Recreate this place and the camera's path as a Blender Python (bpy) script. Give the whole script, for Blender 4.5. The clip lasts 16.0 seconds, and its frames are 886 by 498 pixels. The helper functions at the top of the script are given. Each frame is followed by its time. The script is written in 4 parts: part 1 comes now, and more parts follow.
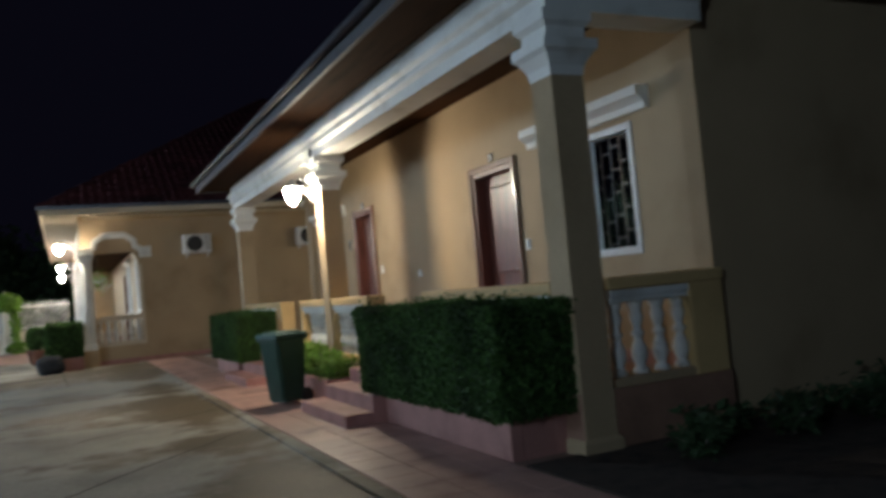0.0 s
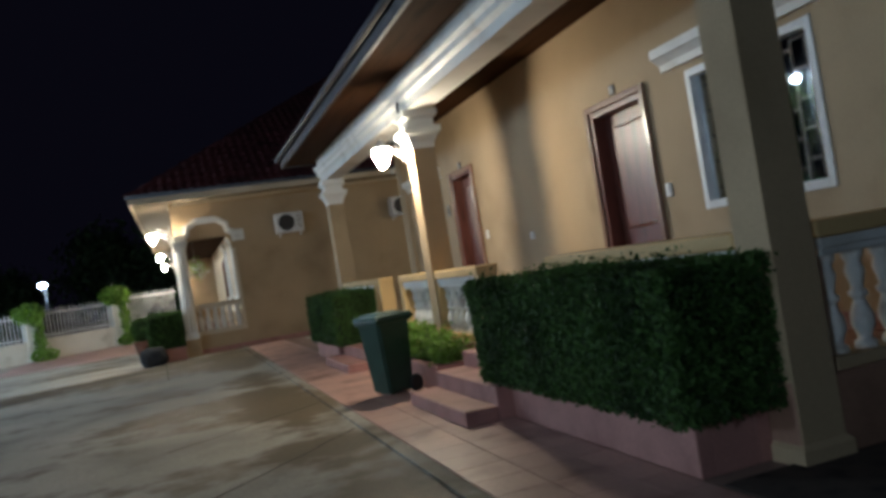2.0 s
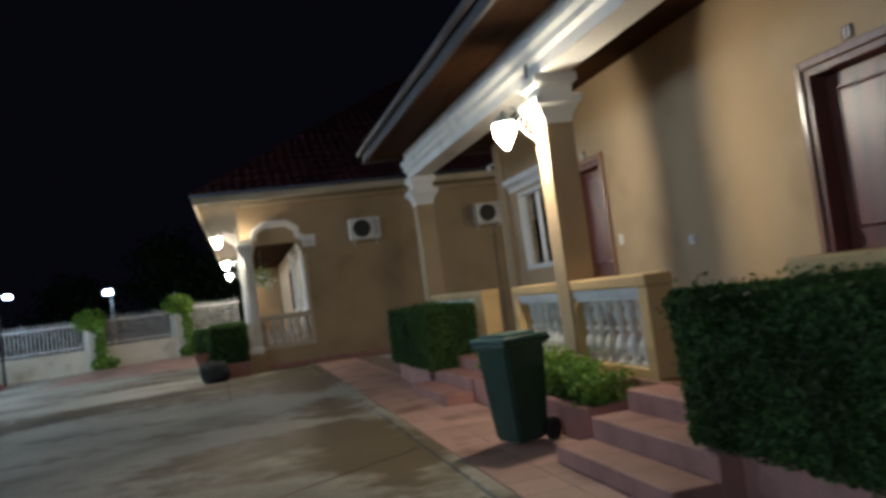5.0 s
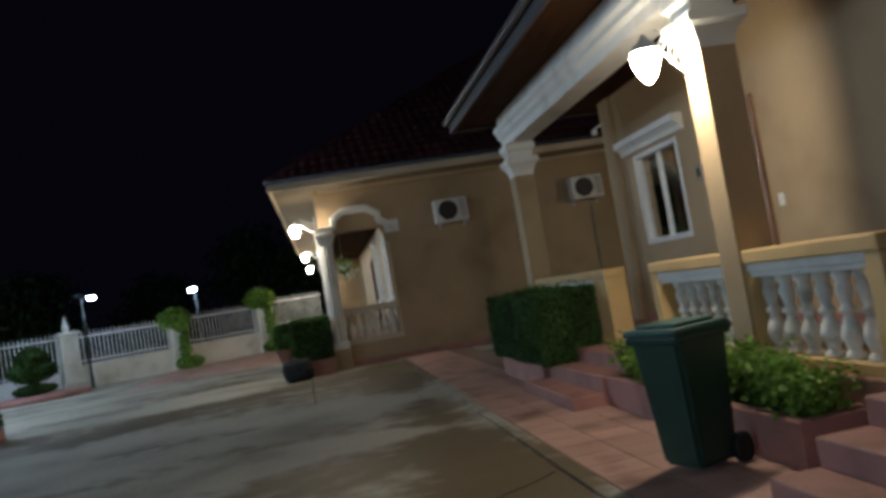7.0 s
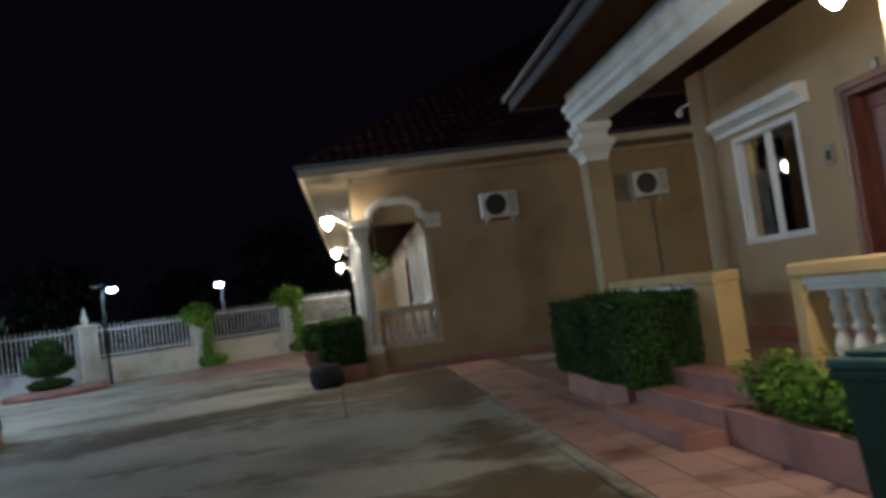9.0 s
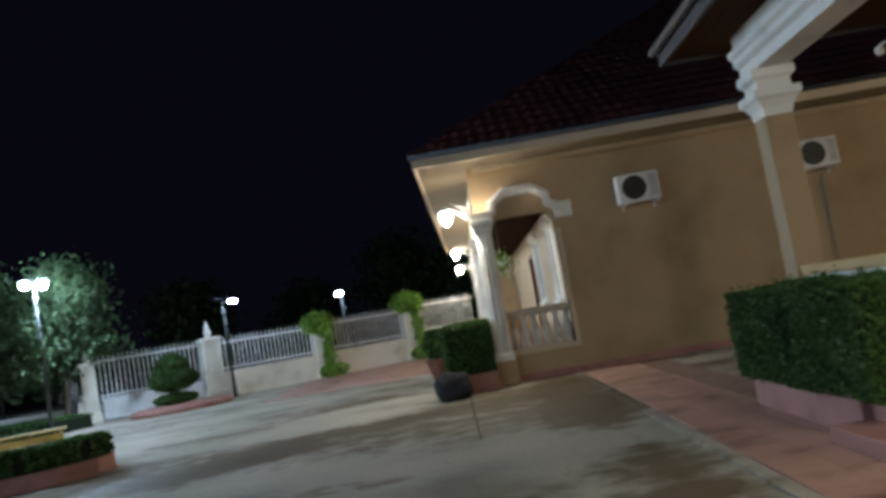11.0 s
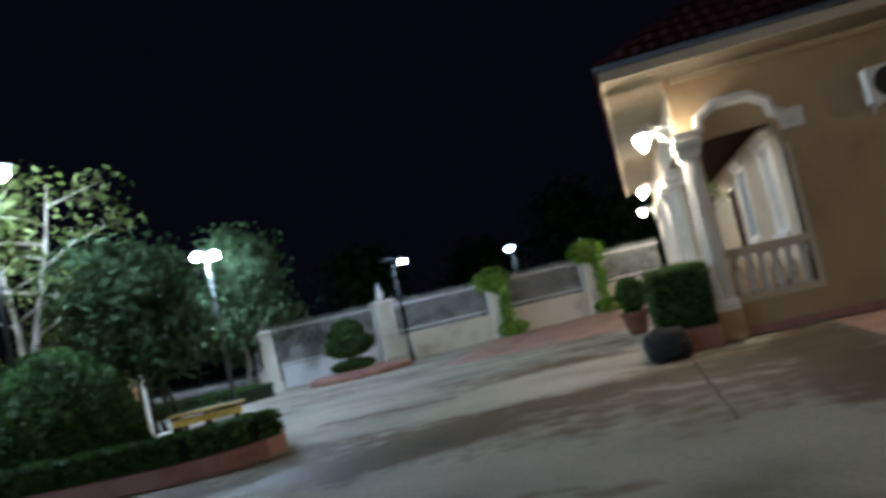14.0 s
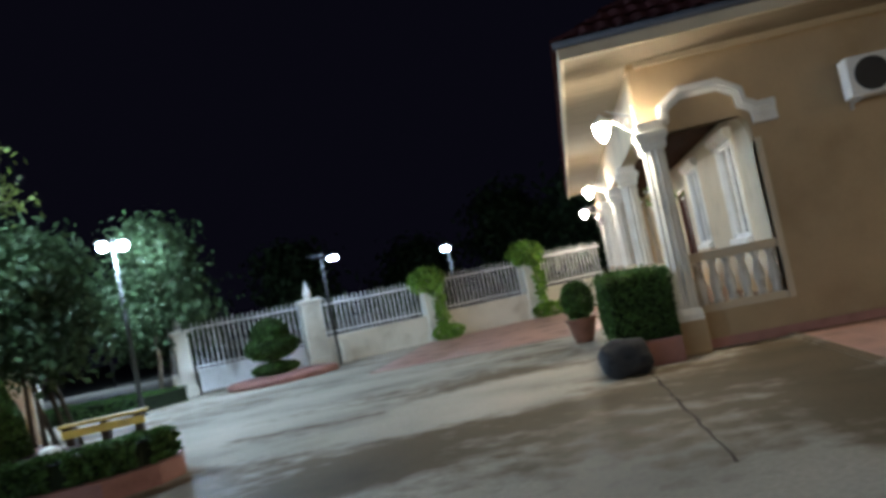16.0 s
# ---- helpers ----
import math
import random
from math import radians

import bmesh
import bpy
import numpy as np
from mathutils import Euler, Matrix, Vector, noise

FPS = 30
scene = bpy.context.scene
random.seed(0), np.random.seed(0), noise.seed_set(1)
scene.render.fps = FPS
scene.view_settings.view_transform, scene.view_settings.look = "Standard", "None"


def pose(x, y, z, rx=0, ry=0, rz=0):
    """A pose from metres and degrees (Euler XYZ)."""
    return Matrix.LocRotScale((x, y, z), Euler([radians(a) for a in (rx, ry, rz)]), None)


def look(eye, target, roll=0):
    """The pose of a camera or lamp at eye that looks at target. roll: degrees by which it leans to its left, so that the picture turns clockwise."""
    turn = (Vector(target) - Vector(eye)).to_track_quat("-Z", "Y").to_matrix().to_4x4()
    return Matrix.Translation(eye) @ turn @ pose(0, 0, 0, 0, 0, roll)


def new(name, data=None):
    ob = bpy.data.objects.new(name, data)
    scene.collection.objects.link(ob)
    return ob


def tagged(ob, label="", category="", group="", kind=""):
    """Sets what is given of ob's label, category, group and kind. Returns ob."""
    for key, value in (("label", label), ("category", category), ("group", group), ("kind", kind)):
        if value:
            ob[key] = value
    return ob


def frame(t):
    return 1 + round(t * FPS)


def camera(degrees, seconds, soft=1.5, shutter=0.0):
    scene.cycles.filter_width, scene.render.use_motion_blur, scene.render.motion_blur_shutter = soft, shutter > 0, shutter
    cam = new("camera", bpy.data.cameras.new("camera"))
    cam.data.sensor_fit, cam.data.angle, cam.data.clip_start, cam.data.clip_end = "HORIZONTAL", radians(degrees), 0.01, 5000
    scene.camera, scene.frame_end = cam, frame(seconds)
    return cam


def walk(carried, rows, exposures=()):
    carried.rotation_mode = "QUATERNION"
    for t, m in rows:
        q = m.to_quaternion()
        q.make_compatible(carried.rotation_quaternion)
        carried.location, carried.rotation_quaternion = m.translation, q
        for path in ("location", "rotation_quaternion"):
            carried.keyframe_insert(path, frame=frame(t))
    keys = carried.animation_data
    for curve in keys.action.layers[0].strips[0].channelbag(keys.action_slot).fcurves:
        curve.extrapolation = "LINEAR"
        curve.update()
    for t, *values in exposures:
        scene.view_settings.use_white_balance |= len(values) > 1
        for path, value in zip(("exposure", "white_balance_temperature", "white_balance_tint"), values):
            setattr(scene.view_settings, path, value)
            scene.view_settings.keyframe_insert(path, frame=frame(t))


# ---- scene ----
cam = camera(57.7, 16.0, soft=3.6, shutter=0.7)
PATH = [
    (0, (-0.353, 0.494, 1.331), (0.504, 2.299, 1.418), -5.2),
    (0.5, (-0.262, 0.76, 1.382), (0.51, 2.605, 1.432), -5.7),
    (1, (-0.179, 1.161, 1.365), (0.564, 3.017, 1.408), -6.5),
    (1.5, (-0.053, 1.532, 1.345), (0.641, 3.408, 1.379), -8.0),
    (2, (0.018, 1.903, 1.366), (0.651, 3.8, 1.398), -9.2),
    (2.5, (0.022, 2.29, 1.372), (0.689, 4.176, 1.411), -9.8),
    (3, (0.113, 2.696, 1.4), (0.813, 4.568, 1.471), -9.4),
    (3.5, (0.093, 3.082, 1.375), (0.84, 4.935, 1.472), -9.0),
    (4, (0.031, 3.426, 1.365), (0.781, 5.277, 1.466), -7.9),
    (4.5, (0.044, 3.82, 1.363), (0.649, 5.724, 1.47), -6.9),
    (5, (-0.017, 4.166, 1.355), (0.48, 6.1, 1.454), -7.6),
    (7.5, (-0.027, 6.232, 1.366), (0.274, 8.207, 1.462), -9.7),
    (8, (-0.116, 6.655, 1.391), (0.211, 8.627, 1.48), -9.3),
    (8.5, (-0.129, 7.037, 1.369), (0.197, 9.007, 1.473), -8.1),
    (9, (-0.139, 7.463, 1.381), (0.103, 9.445, 1.497), -7.9),
    (9.5, (-0.208, 7.845, 1.391), (0.006, 9.829, 1.528), -8.5),
    (10, (-0.159, 8.273, 1.359), (-0.04, 10.262, 1.521), -8.6),
    (12.5, (-0.511, 10.193, 1.356), (-0.664, 12.181, 1.516), -11.6),
    (13, (-0.581, 10.592, 1.368), (-0.769, 12.577, 1.519), -11.4),
    (13.5, (-0.781, 10.927, 1.355), (-1.054, 12.903, 1.5), -11.8),
    (14, (-0.827, 11.151, 1.366), (-1.286, 13.092, 1.511), -12.8),
    (14.5, (-1.025, 11.524, 1.394), (-1.606, 13.434, 1.509), -12.6),
    (15, (-1.091, 11.813, 1.432), (-1.605, 13.743, 1.534), -12.4),
    (15.5, (-1.136, 12.175, 1.369), (-1.527, 14.133, 1.478), -11.7),
    (16, (-1.15, 12.537, 1.417), (-1.452, 14.511, 1.527), -11.5),
]
walk(cam, [(t, look(eye, target, roll)) for t, eye, target, roll in PATH],
     [(0, 0.0), (3.0, 0.0), (4.0, -0.15), (5.0, -0.3), (7.5, -0.65), (9.0, -0.65), (10.0, -0.2), (12.5, 0.08), (13.0, 0.05), (13.5, -0.15), (14.5, -0.25), (15.0, -0.15), (15.5, 0.1), (16.0, 0.15)])

# ---- night sky ----
world = bpy.data.worlds.new("night")
scene.world = world
world.use_nodes = True
world.node_tree.nodes["Background"].inputs[0].default_value = (0.38, 0.36, 0.80, 1)
world.node_tree.nodes["Background"].inputs[1].default_value = 0.0060

WARM = (1.0, 0.90, 0.71)
COOL = (0.56, 0.77, 1.0)
PORCH_LAMP, YARD_LAMP, STREET_LAMP = 400.0, 1220.0, 150.0


# ---- materials ----
def material(name, color, rough=0.7, metal=0.0, var=0.15, scale=3.0, fine=40.0, bump=0.15, dirt=None, spec=0.4, stretch=(1, 1, 1), per_object=0.0, island=0.0, coat=0.0):
    m = bpy.data.materials.new(name)
    m.use_nodes = True
    n, l = m.node_tree.nodes, m.node_tree.links
    b = n["Principled BSDF"]
    b.inputs["Roughness"].default_value, b.inputs["Metallic"].default_value = rough, metal
    b.inputs["Specular IOR Level"].default_value, b.inputs["Coat Weight"].default_value = spec, coat
    geo = n.new("ShaderNodeNewGeometry")
    mapping = n.new("ShaderNodeMapping")
    mapping.inputs["Scale"].default_value = stretch
    l.new(geo.outputs["Position"], mapping.inputs[0])
    big, small = n.new("ShaderNodeTexNoise"), n.new("ShaderNodeTexNoise")
    big.inputs["Scale"].default_value, big.inputs["Detail"].default_value = scale, 5
    small.inputs["Scale"].default_value, small.inputs["Detail"].default_value = fine, 3
    l.new(mapping.outputs[0], big.inputs["Vector"]), l.new(mapping.outputs[0], small.inputs["Vector"])
    ramp = n.new("ShaderNodeValToRGB")
    other = dirt or tuple(c * (1 - 2 * var) for c in color)
    light = tuple(min(1, c * (1 + var)) for c in color)
    ramp.color_ramp.elements[0].position, ramp.color_ramp.elements[1].position = 0.3, 0.68
    ramp.color_ramp.elements[0].color, ramp.color_ramp.elements[1].color = (*other, 1), (*light, 1)
    mid = ramp.color_ramp.elements.new(0.46)
    mid.color = (*color, 1)
    l.new(big.outputs["Fac"], ramp.inputs[0])
    mix = n.new("ShaderNodeMix")
    mix.data_type, mix.blend_type = "RGBA", "MULTIPLY"
    mix.inputs[0].default_value = 1
    grain = n.new("ShaderNodeMapRange")
    grain.inputs["From Min"].default_value, grain.inputs["From Max"].default_value = 0.3, 0.7
    grain.inputs["To Min"].default_value, grain.inputs["To Max"].default_value = 1 - var, 1.0
    l.new(small.outputs["Fac"], grain.inputs[0])
    l.new(ramp.outputs[0], mix.inputs[6]), l.new(grain.outputs[0], mix.inputs[7])
    out = mix.outputs[2]
    if per_object or island:
        hue = n.new("ShaderNodeHueSaturation")
        span = n.new("ShaderNodeMapRange")
        k = per_object or island
        span.inputs["To Min"].default_value, span.inputs["To Max"].default_value = 1 - k, 1 + k
        if per_object:
            l.new(n.new("ShaderNodeObjectInfo").outputs["Random"], span.inputs[0])
        else:
            l.new(geo.outputs["Random Per Island"], span.inputs[0])
        l.new(span.outputs[0], hue.inputs["Value"]), l.new(out, hue.inputs["Color"])
        out = hue.outputs[0]
    l.new(out, b.inputs["Base Color"])
    if bump:
        bp = n.new("ShaderNodeBump")
        bp.inputs["Strength"].default_value, bp.inputs["Distance"].default_value = bump, 0.01
        l.new(small.outputs["Fac"], bp.inputs["Height"]), l.new(bp.outputs[0], b.inputs["Normal"])
    return m


def glow(name, color, strength):
    m = bpy.data.materials.new(name)
    m.use_nodes = True
    b = m.node_tree.nodes["Principled BSDF"]
    b.inputs["Base Color"].default_value = (*color, 1)
    b.inputs["Emission Color"].default_value, b.inputs["Emission Strength"].default_value = (*color, 1), strength
    return m


PLASTER = material("ochre plaster", (0.44, 0.318, 0.19), 0.75, scale=0.9, fine=60, var=0.10, bump=0.12, dirt=(0.35, 0.245, 0.14))
CREAM = material("cream plaster", (0.60, 0.51, 0.375), 0.75, scale=1.2, fine=60, var=0.08, bump=0.1)
WHITE = material("white trim paint", (0.76, 0.75, 0.71), 0.55, scale=2.2, fine=70, var=0.06, bump=0.08, dirt=(0.60, 0.58, 0.53))
STONE = material("weathered white baluster", (0.76, 0.73, 0.67), 0.6, scale=5, fine=60, var=0.12, bump=0.2, dirt=(0.40, 0.36, 0.30))
YELLOW = material("yellow ochre paint", (0.62, 0.42, 0.19), 0.65, scale=2, fine=60, var=0.08, bump=0.1)
SOFFIT = material("brown timber soffit", (0.048, 0.021, 0.009), 0.8, scale=2, fine=25, var=0.2, bump=0.15, spec=0.05, stretch=(6, 0.6, 1))
FASCIA = material("grey fascia board", (0.05, 0.046, 0.054), 0.6, scale=2, fine=40, var=0.12)
TILE_ROOF = material("dark red roof tiles", (0.115, 0.026, 0.030), 0.8, scale=1.5, fine=30, var=0.25, bump=0.3, island=0.15)
MAROON = material("maroon painted concrete", (0.42, 0.205, 0.175), 0.6, scale=2.5, fine=50, var=0.15, bump=0.2, dirt=(0.31, 0.14, 0.12))
RED_TILE = material("red paving tile", (0.52, 0.31, 0.255), 0.45, scale=1.6, fine=30, var=0.15, bump=0.15, per_object=0.12, dirt=(0.25, 0.12, 0.09))
JOINT = material("sandy tile joint", (0.29, 0.19, 0.15), 0.9, scale=4, fine=50)
FLOOR = material("porch floor tile", (0.34, 0.19, 0.13), 0.4, scale=2, fine=30)
WOOD = material("dark red brown door wood", (0.155, 0.052, 0.038), 0.38, scale=2, fine=14, var=0.3, bump=0.1, stretch=(5, 5, 0.7))
METAL = material("white aluminium", (0.74, 0.74, 0.73), 0.4, scale=6, fine=60, var=0.05, bump=0.03)
# paler than the door wood: part of its glossy reflection is painted in
ARCHITRAVE = material("brown door casing, sheen in its colour", (0.25, 0.145, 0.105), 0.25, scale=2, fine=14, var=0.15, bump=0.08, stretch=(5, 5, 0.7))
GRILLE = material("brown painted iron", (0.05, 0.03, 0.019), 0.45, 0.2, scale=6, fine=60)
BARK_DARK = material("dark brown bark", (0.075, 0.06, 0.045), 0.9, scale=4, fine=30, var=0.25, bump=0.5, stretch=(3, 3, 0.6))
IRON = material("dark window iron", (0.05, 0.033, 0.025), 0.5, 0.4, scale=6, fine=60)
GREEN = material("dark green bin plastic", (0.018, 0.062, 0.042), 0.42, scale=5, fine=90, var=0.15, bump=0.08)
GREEN_LID = material("paler green bin lid", (0.04, 0.125, 0.105), 0.4, scale=6, fine=80, var=0.15)
RUBBER = material("black rubber", (0.02, 0.02, 0.02), 0.8)
LEAF = material("hedge leaves", (0.06, 0.127, 0.031), 0.6, scale=1.5, fine=20, var=0.3, bump=0.0, island=0.55, spec=0.3)
LEAF_LIGHT = material("light green leaves", (0.20, 0.36, 0.06), 0.5, scale=2, fine=20, var=0.25, bump=0.0, island=0.45, spec=0.35)
LEAF_YELLOW = material("yellow green leaves", (0.13, 0.16, 0.045), 0.55, scale=1, fine=20, var=0.25, bump=0.0, island=0.5)
LEAF_DARK = material("dark tree leaves", (0.05, 0.085, 0.038), 0.5, scale=1, fine=20, var=0.25, bump=0.0, island=0.4, spec=0.2)
# near-black: shade between the leaves is put into the core's colour
HEDGE_SHADE_CORE = material("hedge core, shade in its colour", (0.012, 0.022, 0.008), 0.9, scale=6, fine=40, var=0.3, bump=0.5)
BARK = material("pale grey bark", (0.34, 0.30, 0.25), 0.85, scale=4, fine=30, var=0.25, bump=0.5, stretch=(3, 3, 0.6))
SOIL = material("dark soil", (0.06, 0.04, 0.03), 0.95, scale=8, fine=60, var=0.3, bump=0.6)
FENCE = material("white painted steel", (0.78, 0.81, 0.83), 0.5, scale=4, fine=60, var=0.06)
FENCE_WALL = material("cream wall paint", (0.78, 0.75, 0.66), 0.75, scale=1.2, fine=40, var=0.08, bump=0.15, dirt=(0.60, 0.56, 0.47))
POLE = material("grey painted pole", (0.055, 0.058, 0.06), 0.6, 0.0, scale=6, fine=60)
PANEL = material("solar panel glass", (0.015, 0.018, 0.03), 0.2, scale=6, fine=60)
BENCH = material("yellow painted wood", (0.55, 0.36, 0.075), 0.5, scale=3, fine=30, var=0.15)
TERRACOTTA = material("terracotta pot", (0.17, 0.075, 0.05), 0.7, scale=6, fine=50, var=0.2)
HEAP_GREY = material("dark grey heap", (0.035, 0.037, 0.042), 0.85, scale=6, fine=80, var=0.3, bump=0.4)
BLACK = material("black fan grille", (0.02, 0.02, 0.022), 0.5)
CABLE = material("grey conduit", (0.30, 0.27, 0.22), 0.6)
CHROME = material("brushed steel", (0.6, 0.58, 0.55), 0.3, 1.0, var=0.05)
CURTAIN = material("pale curtain cloth", (0.55, 0.52, 0.47), 0.9, scale=2, fine=30, var=0.1, stretch=(8, 8, 0.4))
# the darkness of unlit rooms is put into this near-black colour
DARK_ROOM = material("room lining, darkness in its colour", (0.005, 0.004, 0.004), 0.9, scale=2, spec=0.02)
DIRT_GROUND = material("far ground", (0.05, 0.05, 0.04), 0.95, scale=0.3, fine=6, var=0.3)
SOFFIT_PALE = material("pale soffit boards", (0.28, 0.225, 0.16), 0.8, scale=1.5, fine=30, var=0.12, bump=0.1, stretch=(0.5, 6, 1))
PORCH_GLOW = glow("porch lamp glass", WARM, PORCH_LAMP)
YARD_GLOW = glow("yard lamp lens", COOL, YARD_LAMP)
STREET_GLOW = glow("street lamp lens", COOL, STREET_LAMP)
ORANGE_GLOW = glow("orange garden lamp", (1.0, 0.45, 0.05), 25.0)
GLASS = bpy.data.materials.new("window glass")
GLASS.use_nodes = True
_b = GLASS.node_tree.nodes["Principled BSDF"]
_b.inputs["Base Color"].default_value, _b.inputs["Roughness"].default_value = (0.9, 0.93, 0.95, 1), 0.02
_b.inputs["Transmission Weight"].default_value, _b.inputs["IOR"].default_value = 1.0, 1.5


def let_light_through(m, share):
    """Leaves pass some of the light that falls on their far side."""
    n, l = m.node_tree.nodes, m.node_tree.links
    b = n["Principled BSDF"]
    t, mix = n.new("ShaderNodeBsdfTranslucent"), n.new("ShaderNodeMixShader")
    l.new(b.inputs["Base Color"].links[0].from_socket, t.inputs["Color"])
    mix.inputs[0].default_value = share
    l.new(b.outputs[0], mix.inputs[1]), l.new(t.outputs[0], mix.inputs[2])
    l.new(mix.outputs[0], n["Material Output"].inputs["Surface"])


for leafy, share in ((LEAF, 0.2), (LEAF_LIGHT, 0.3), (LEAF_YELLOW, 0.45), (LEAF_DARK, 0.25)):
    let_light_through(leafy, share)


def concrete_ground():
    """Worn grey-beige concrete with damp brown patches, some of them wet and glossy."""
    m = material("worn concrete", (0.45, 0.41, 0.34), 0.7, scale=0.55, fine=22, var=0.22, bump=0.35, dirt=(0.27, 0.245, 0.195), spec=0.25)
    n, l = m.node_tree.nodes, m.node_tree.links
    b = n["Principled BSDF"]
    base = b.inputs["Base Color"].links[0].from_socket
    geo = n.new("ShaderNodeNewGeometry")
    mp = n.new("ShaderNodeMapping")
    mp.inputs["Scale"].default_value = (0.26, 0.50, 1)
    mp.inputs["Location"].default_value = (3.1, 1.7, 0)
    l.new(geo.outputs["Position"], mp.inputs[0])
    stain = n.new("ShaderNodeTexNoise")
    stain.inputs["Scale"].default_value, stain.inputs["Detail"].default_value, stain.inputs["Distortion"].default_value = 1.0, 6, 0.6
    l.new(mp.outputs[0], stain.inputs["Vector"])
    speck = n.new("ShaderNodeTexNoise")
    speck.inputs["Scale"].default_value, speck.inputs["Detail"].default_value = 3.5, 6
    l.new(geo.outputs["Position"], speck.inputs["Vector"])
    total = n.new("ShaderNodeMath")
    total.operation = "MULTIPLY_ADD"
    total.inputs[1].default_value = 0.35
    l.new(speck.outputs["Fac"], total.inputs[0]), l.new(stain.outputs["Fac"], total.inputs[2])
    level = total.outputs[0]
    # long damp tracks: one across the yard, one along the pavement
    for normal, offset, width, most in (((-0.1, 0.995, 0), 19.7, 2.2, 0.19), ((1, 0.0, 0), 1.0, 0.7, 0.19)):
        dot = n.new("ShaderNodeVectorMath")
        dot.operation = "DOT_PRODUCT"
        dot.inputs[1].default_value = normal
        l.new(geo.outputs["Position"], dot.inputs[0])
        dist = n.new("ShaderNodeMath")
        dist.operation = "SUBTRACT"
        dist.inputs[1].default_value = offset
        l.new(dot.outputs["Value"], dist.inputs[0])
        size = n.new("ShaderNodeMath")
        size.operation = "ABSOLUTE"
        l.new(dist.outputs[0], size.inputs[0])
        band = n.new("ShaderNodeMapRange")
        band.inputs["From Min"].default_value, band.inputs["From Max"].default_value = width, 0.0
        band.inputs["To Min"].default_value, band.inputs["To Max"].default_value = 0.0, most
        l.new(size.outputs[0], band.inputs[0])
        add = n.new("ShaderNodeMath")
        l.new(level, add.inputs[0]), l.new(band.outputs[0], add.inputs[1])
        level = add.outputs[0]
    mask = n.new("ShaderNodeMapRange")
    mask.inputs["From Min"].default_value, mask.inputs["From Max"].default_value = 0.70, 0.83
    l.new(level, mask.inputs[0])
    mix = n.new("ShaderNodeMix")
    mix.data_type, mix.blend_type = "RGBA", "MULTIPLY"
    mix.inputs[7].default_value = (0.34, 0.275, 0.20, 1)
    l.new(mask.outputs[0], mix.inputs[0]), l.new(base, mix.inputs[6]), l.new(mix.outputs[2], b.inputs["Base Color"])
    rough = n.new("ShaderNodeMapRange")
    rough.inputs["To Min"].default_value, rough.inputs["To Max"].default_value = 0.85, 0.6
    l.new(mask.outputs[0], rough.inputs[0]), l.new(rough.outputs[0], b.inputs["Roughness"])
    return m


CONCRETE = concrete_ground()


# ---- builders ----
def box(bm, x0, x1, y0, y1, z0, z1, bevel=0.0):
    vs = [bm.verts.new((x, y, z)) for z in (z0, z1) for y in (y0, y1) for x in (x0, x1)]
    fs = [bm.faces.new([vs[i] for i in f]) for f in ((0, 2, 3, 1), (4, 5, 7, 6), (0, 1, 5, 4), (2, 6, 7, 3), (0, 4, 6, 2), (1, 3, 7, 5))]
    if bevel:
        es = list({e for f in fs for e in f.edges})
        bmesh.ops.bevel(bm, geom=es, offset=bevel, segments=2, affect="EDGES", profile=0.5)
    return bm


def boxes(*rows, bevel=0.0):
    bm = bmesh.new()
    for r in rows:
        box(bm, *r, bevel=bevel)
    return bm


def lathe(profile, steps=16, at=(0, 0, 0), square=False):
    """A turned body from (radius, height) pairs."""
    bm = bmesh.new()
    n = 4 if square else steps
    turn = math.pi / 4 if square else 0
    k = math.sqrt(2) if square else 1
    rings = [[bm.verts.new((at[0] + k * r * math.cos(turn + 2 * math.pi * i / n), at[1] + k * r * math.sin(turn + 2 * math.pi * i / n), at[2] + z)) for i in range(n)] for r, z in profile]
    for a, b in zip(rings, rings[1:]):
        for i in range(n):
            bm.faces.new((a[i], a[(i + 1) % n], b[(i + 1) % n], b[i]))
    bm.faces.new(rings[0][::-1]), bm.faces.new(rings[-1])
    if not square:
        for f in bm.faces:
            f.smooth = len(f.verts) == 4
    return bm


def tube(points, radii, steps=8, bm=None):
    bm = bm or bmesh.new()
    pts = [Vector(p) for p in points]
    rings = []
    for i, p in enumerate(pts):
        d = (pts[min(i + 1, len(pts) - 1)] - pts[max(i - 1, 0)]).normalized()
        u = d.orthogonal().normalized()
        v = d.cross(u)
        r = radii[i] if isinstance(radii, (list, tuple)) else radii
        rings.append([bm.verts.new(p + r * (math.cos(2 * math.pi * k / steps) * u + math.sin(2 * math.pi * k / steps) * v)) for k in range(steps)])
    for a, b in zip(rings, rings[1:]):
        best = min(range(steps), key=lambda s: sum((a[k].co - b[(k + s) % steps].co).length for k in range(steps)))
        for k in range(steps):
            f = bm.faces.new((a[k], a[(k + 1) % steps], b[(k + 1 + best) % steps], b[(k + best) % steps]))
            f.smooth = True
    bm.faces.new(rings[0][::-1]), bm.faces.new(rings[-1])
    return bm


def extrude_profile(profile, axis, a, b):
    """A moulding: (out, up) pairs drawn along x or y from a to b. 'out' is -x for axis y, and -y for axis x."""
    bm = bmesh.new()
    def at(o, z, s):
        return (-o, s, z) if axis == "y" else (s, -o, z)
    A = [bm.verts.new(at(o, z, a)) for o, z in profile]
    B = [bm.verts.new(at(o, z, b)) for o, z in profile]
    n = len(profile)
    for i in range(n):
        bm.faces.new((A[i], A[(i + 1) % n], B[(i + 1) % n], B[i]))
    bm.faces.new(A[::-1]), bm.faces.new(B)
    bmesh.ops.recalc_face_normals(bm, faces=bm.faces)
    return bm


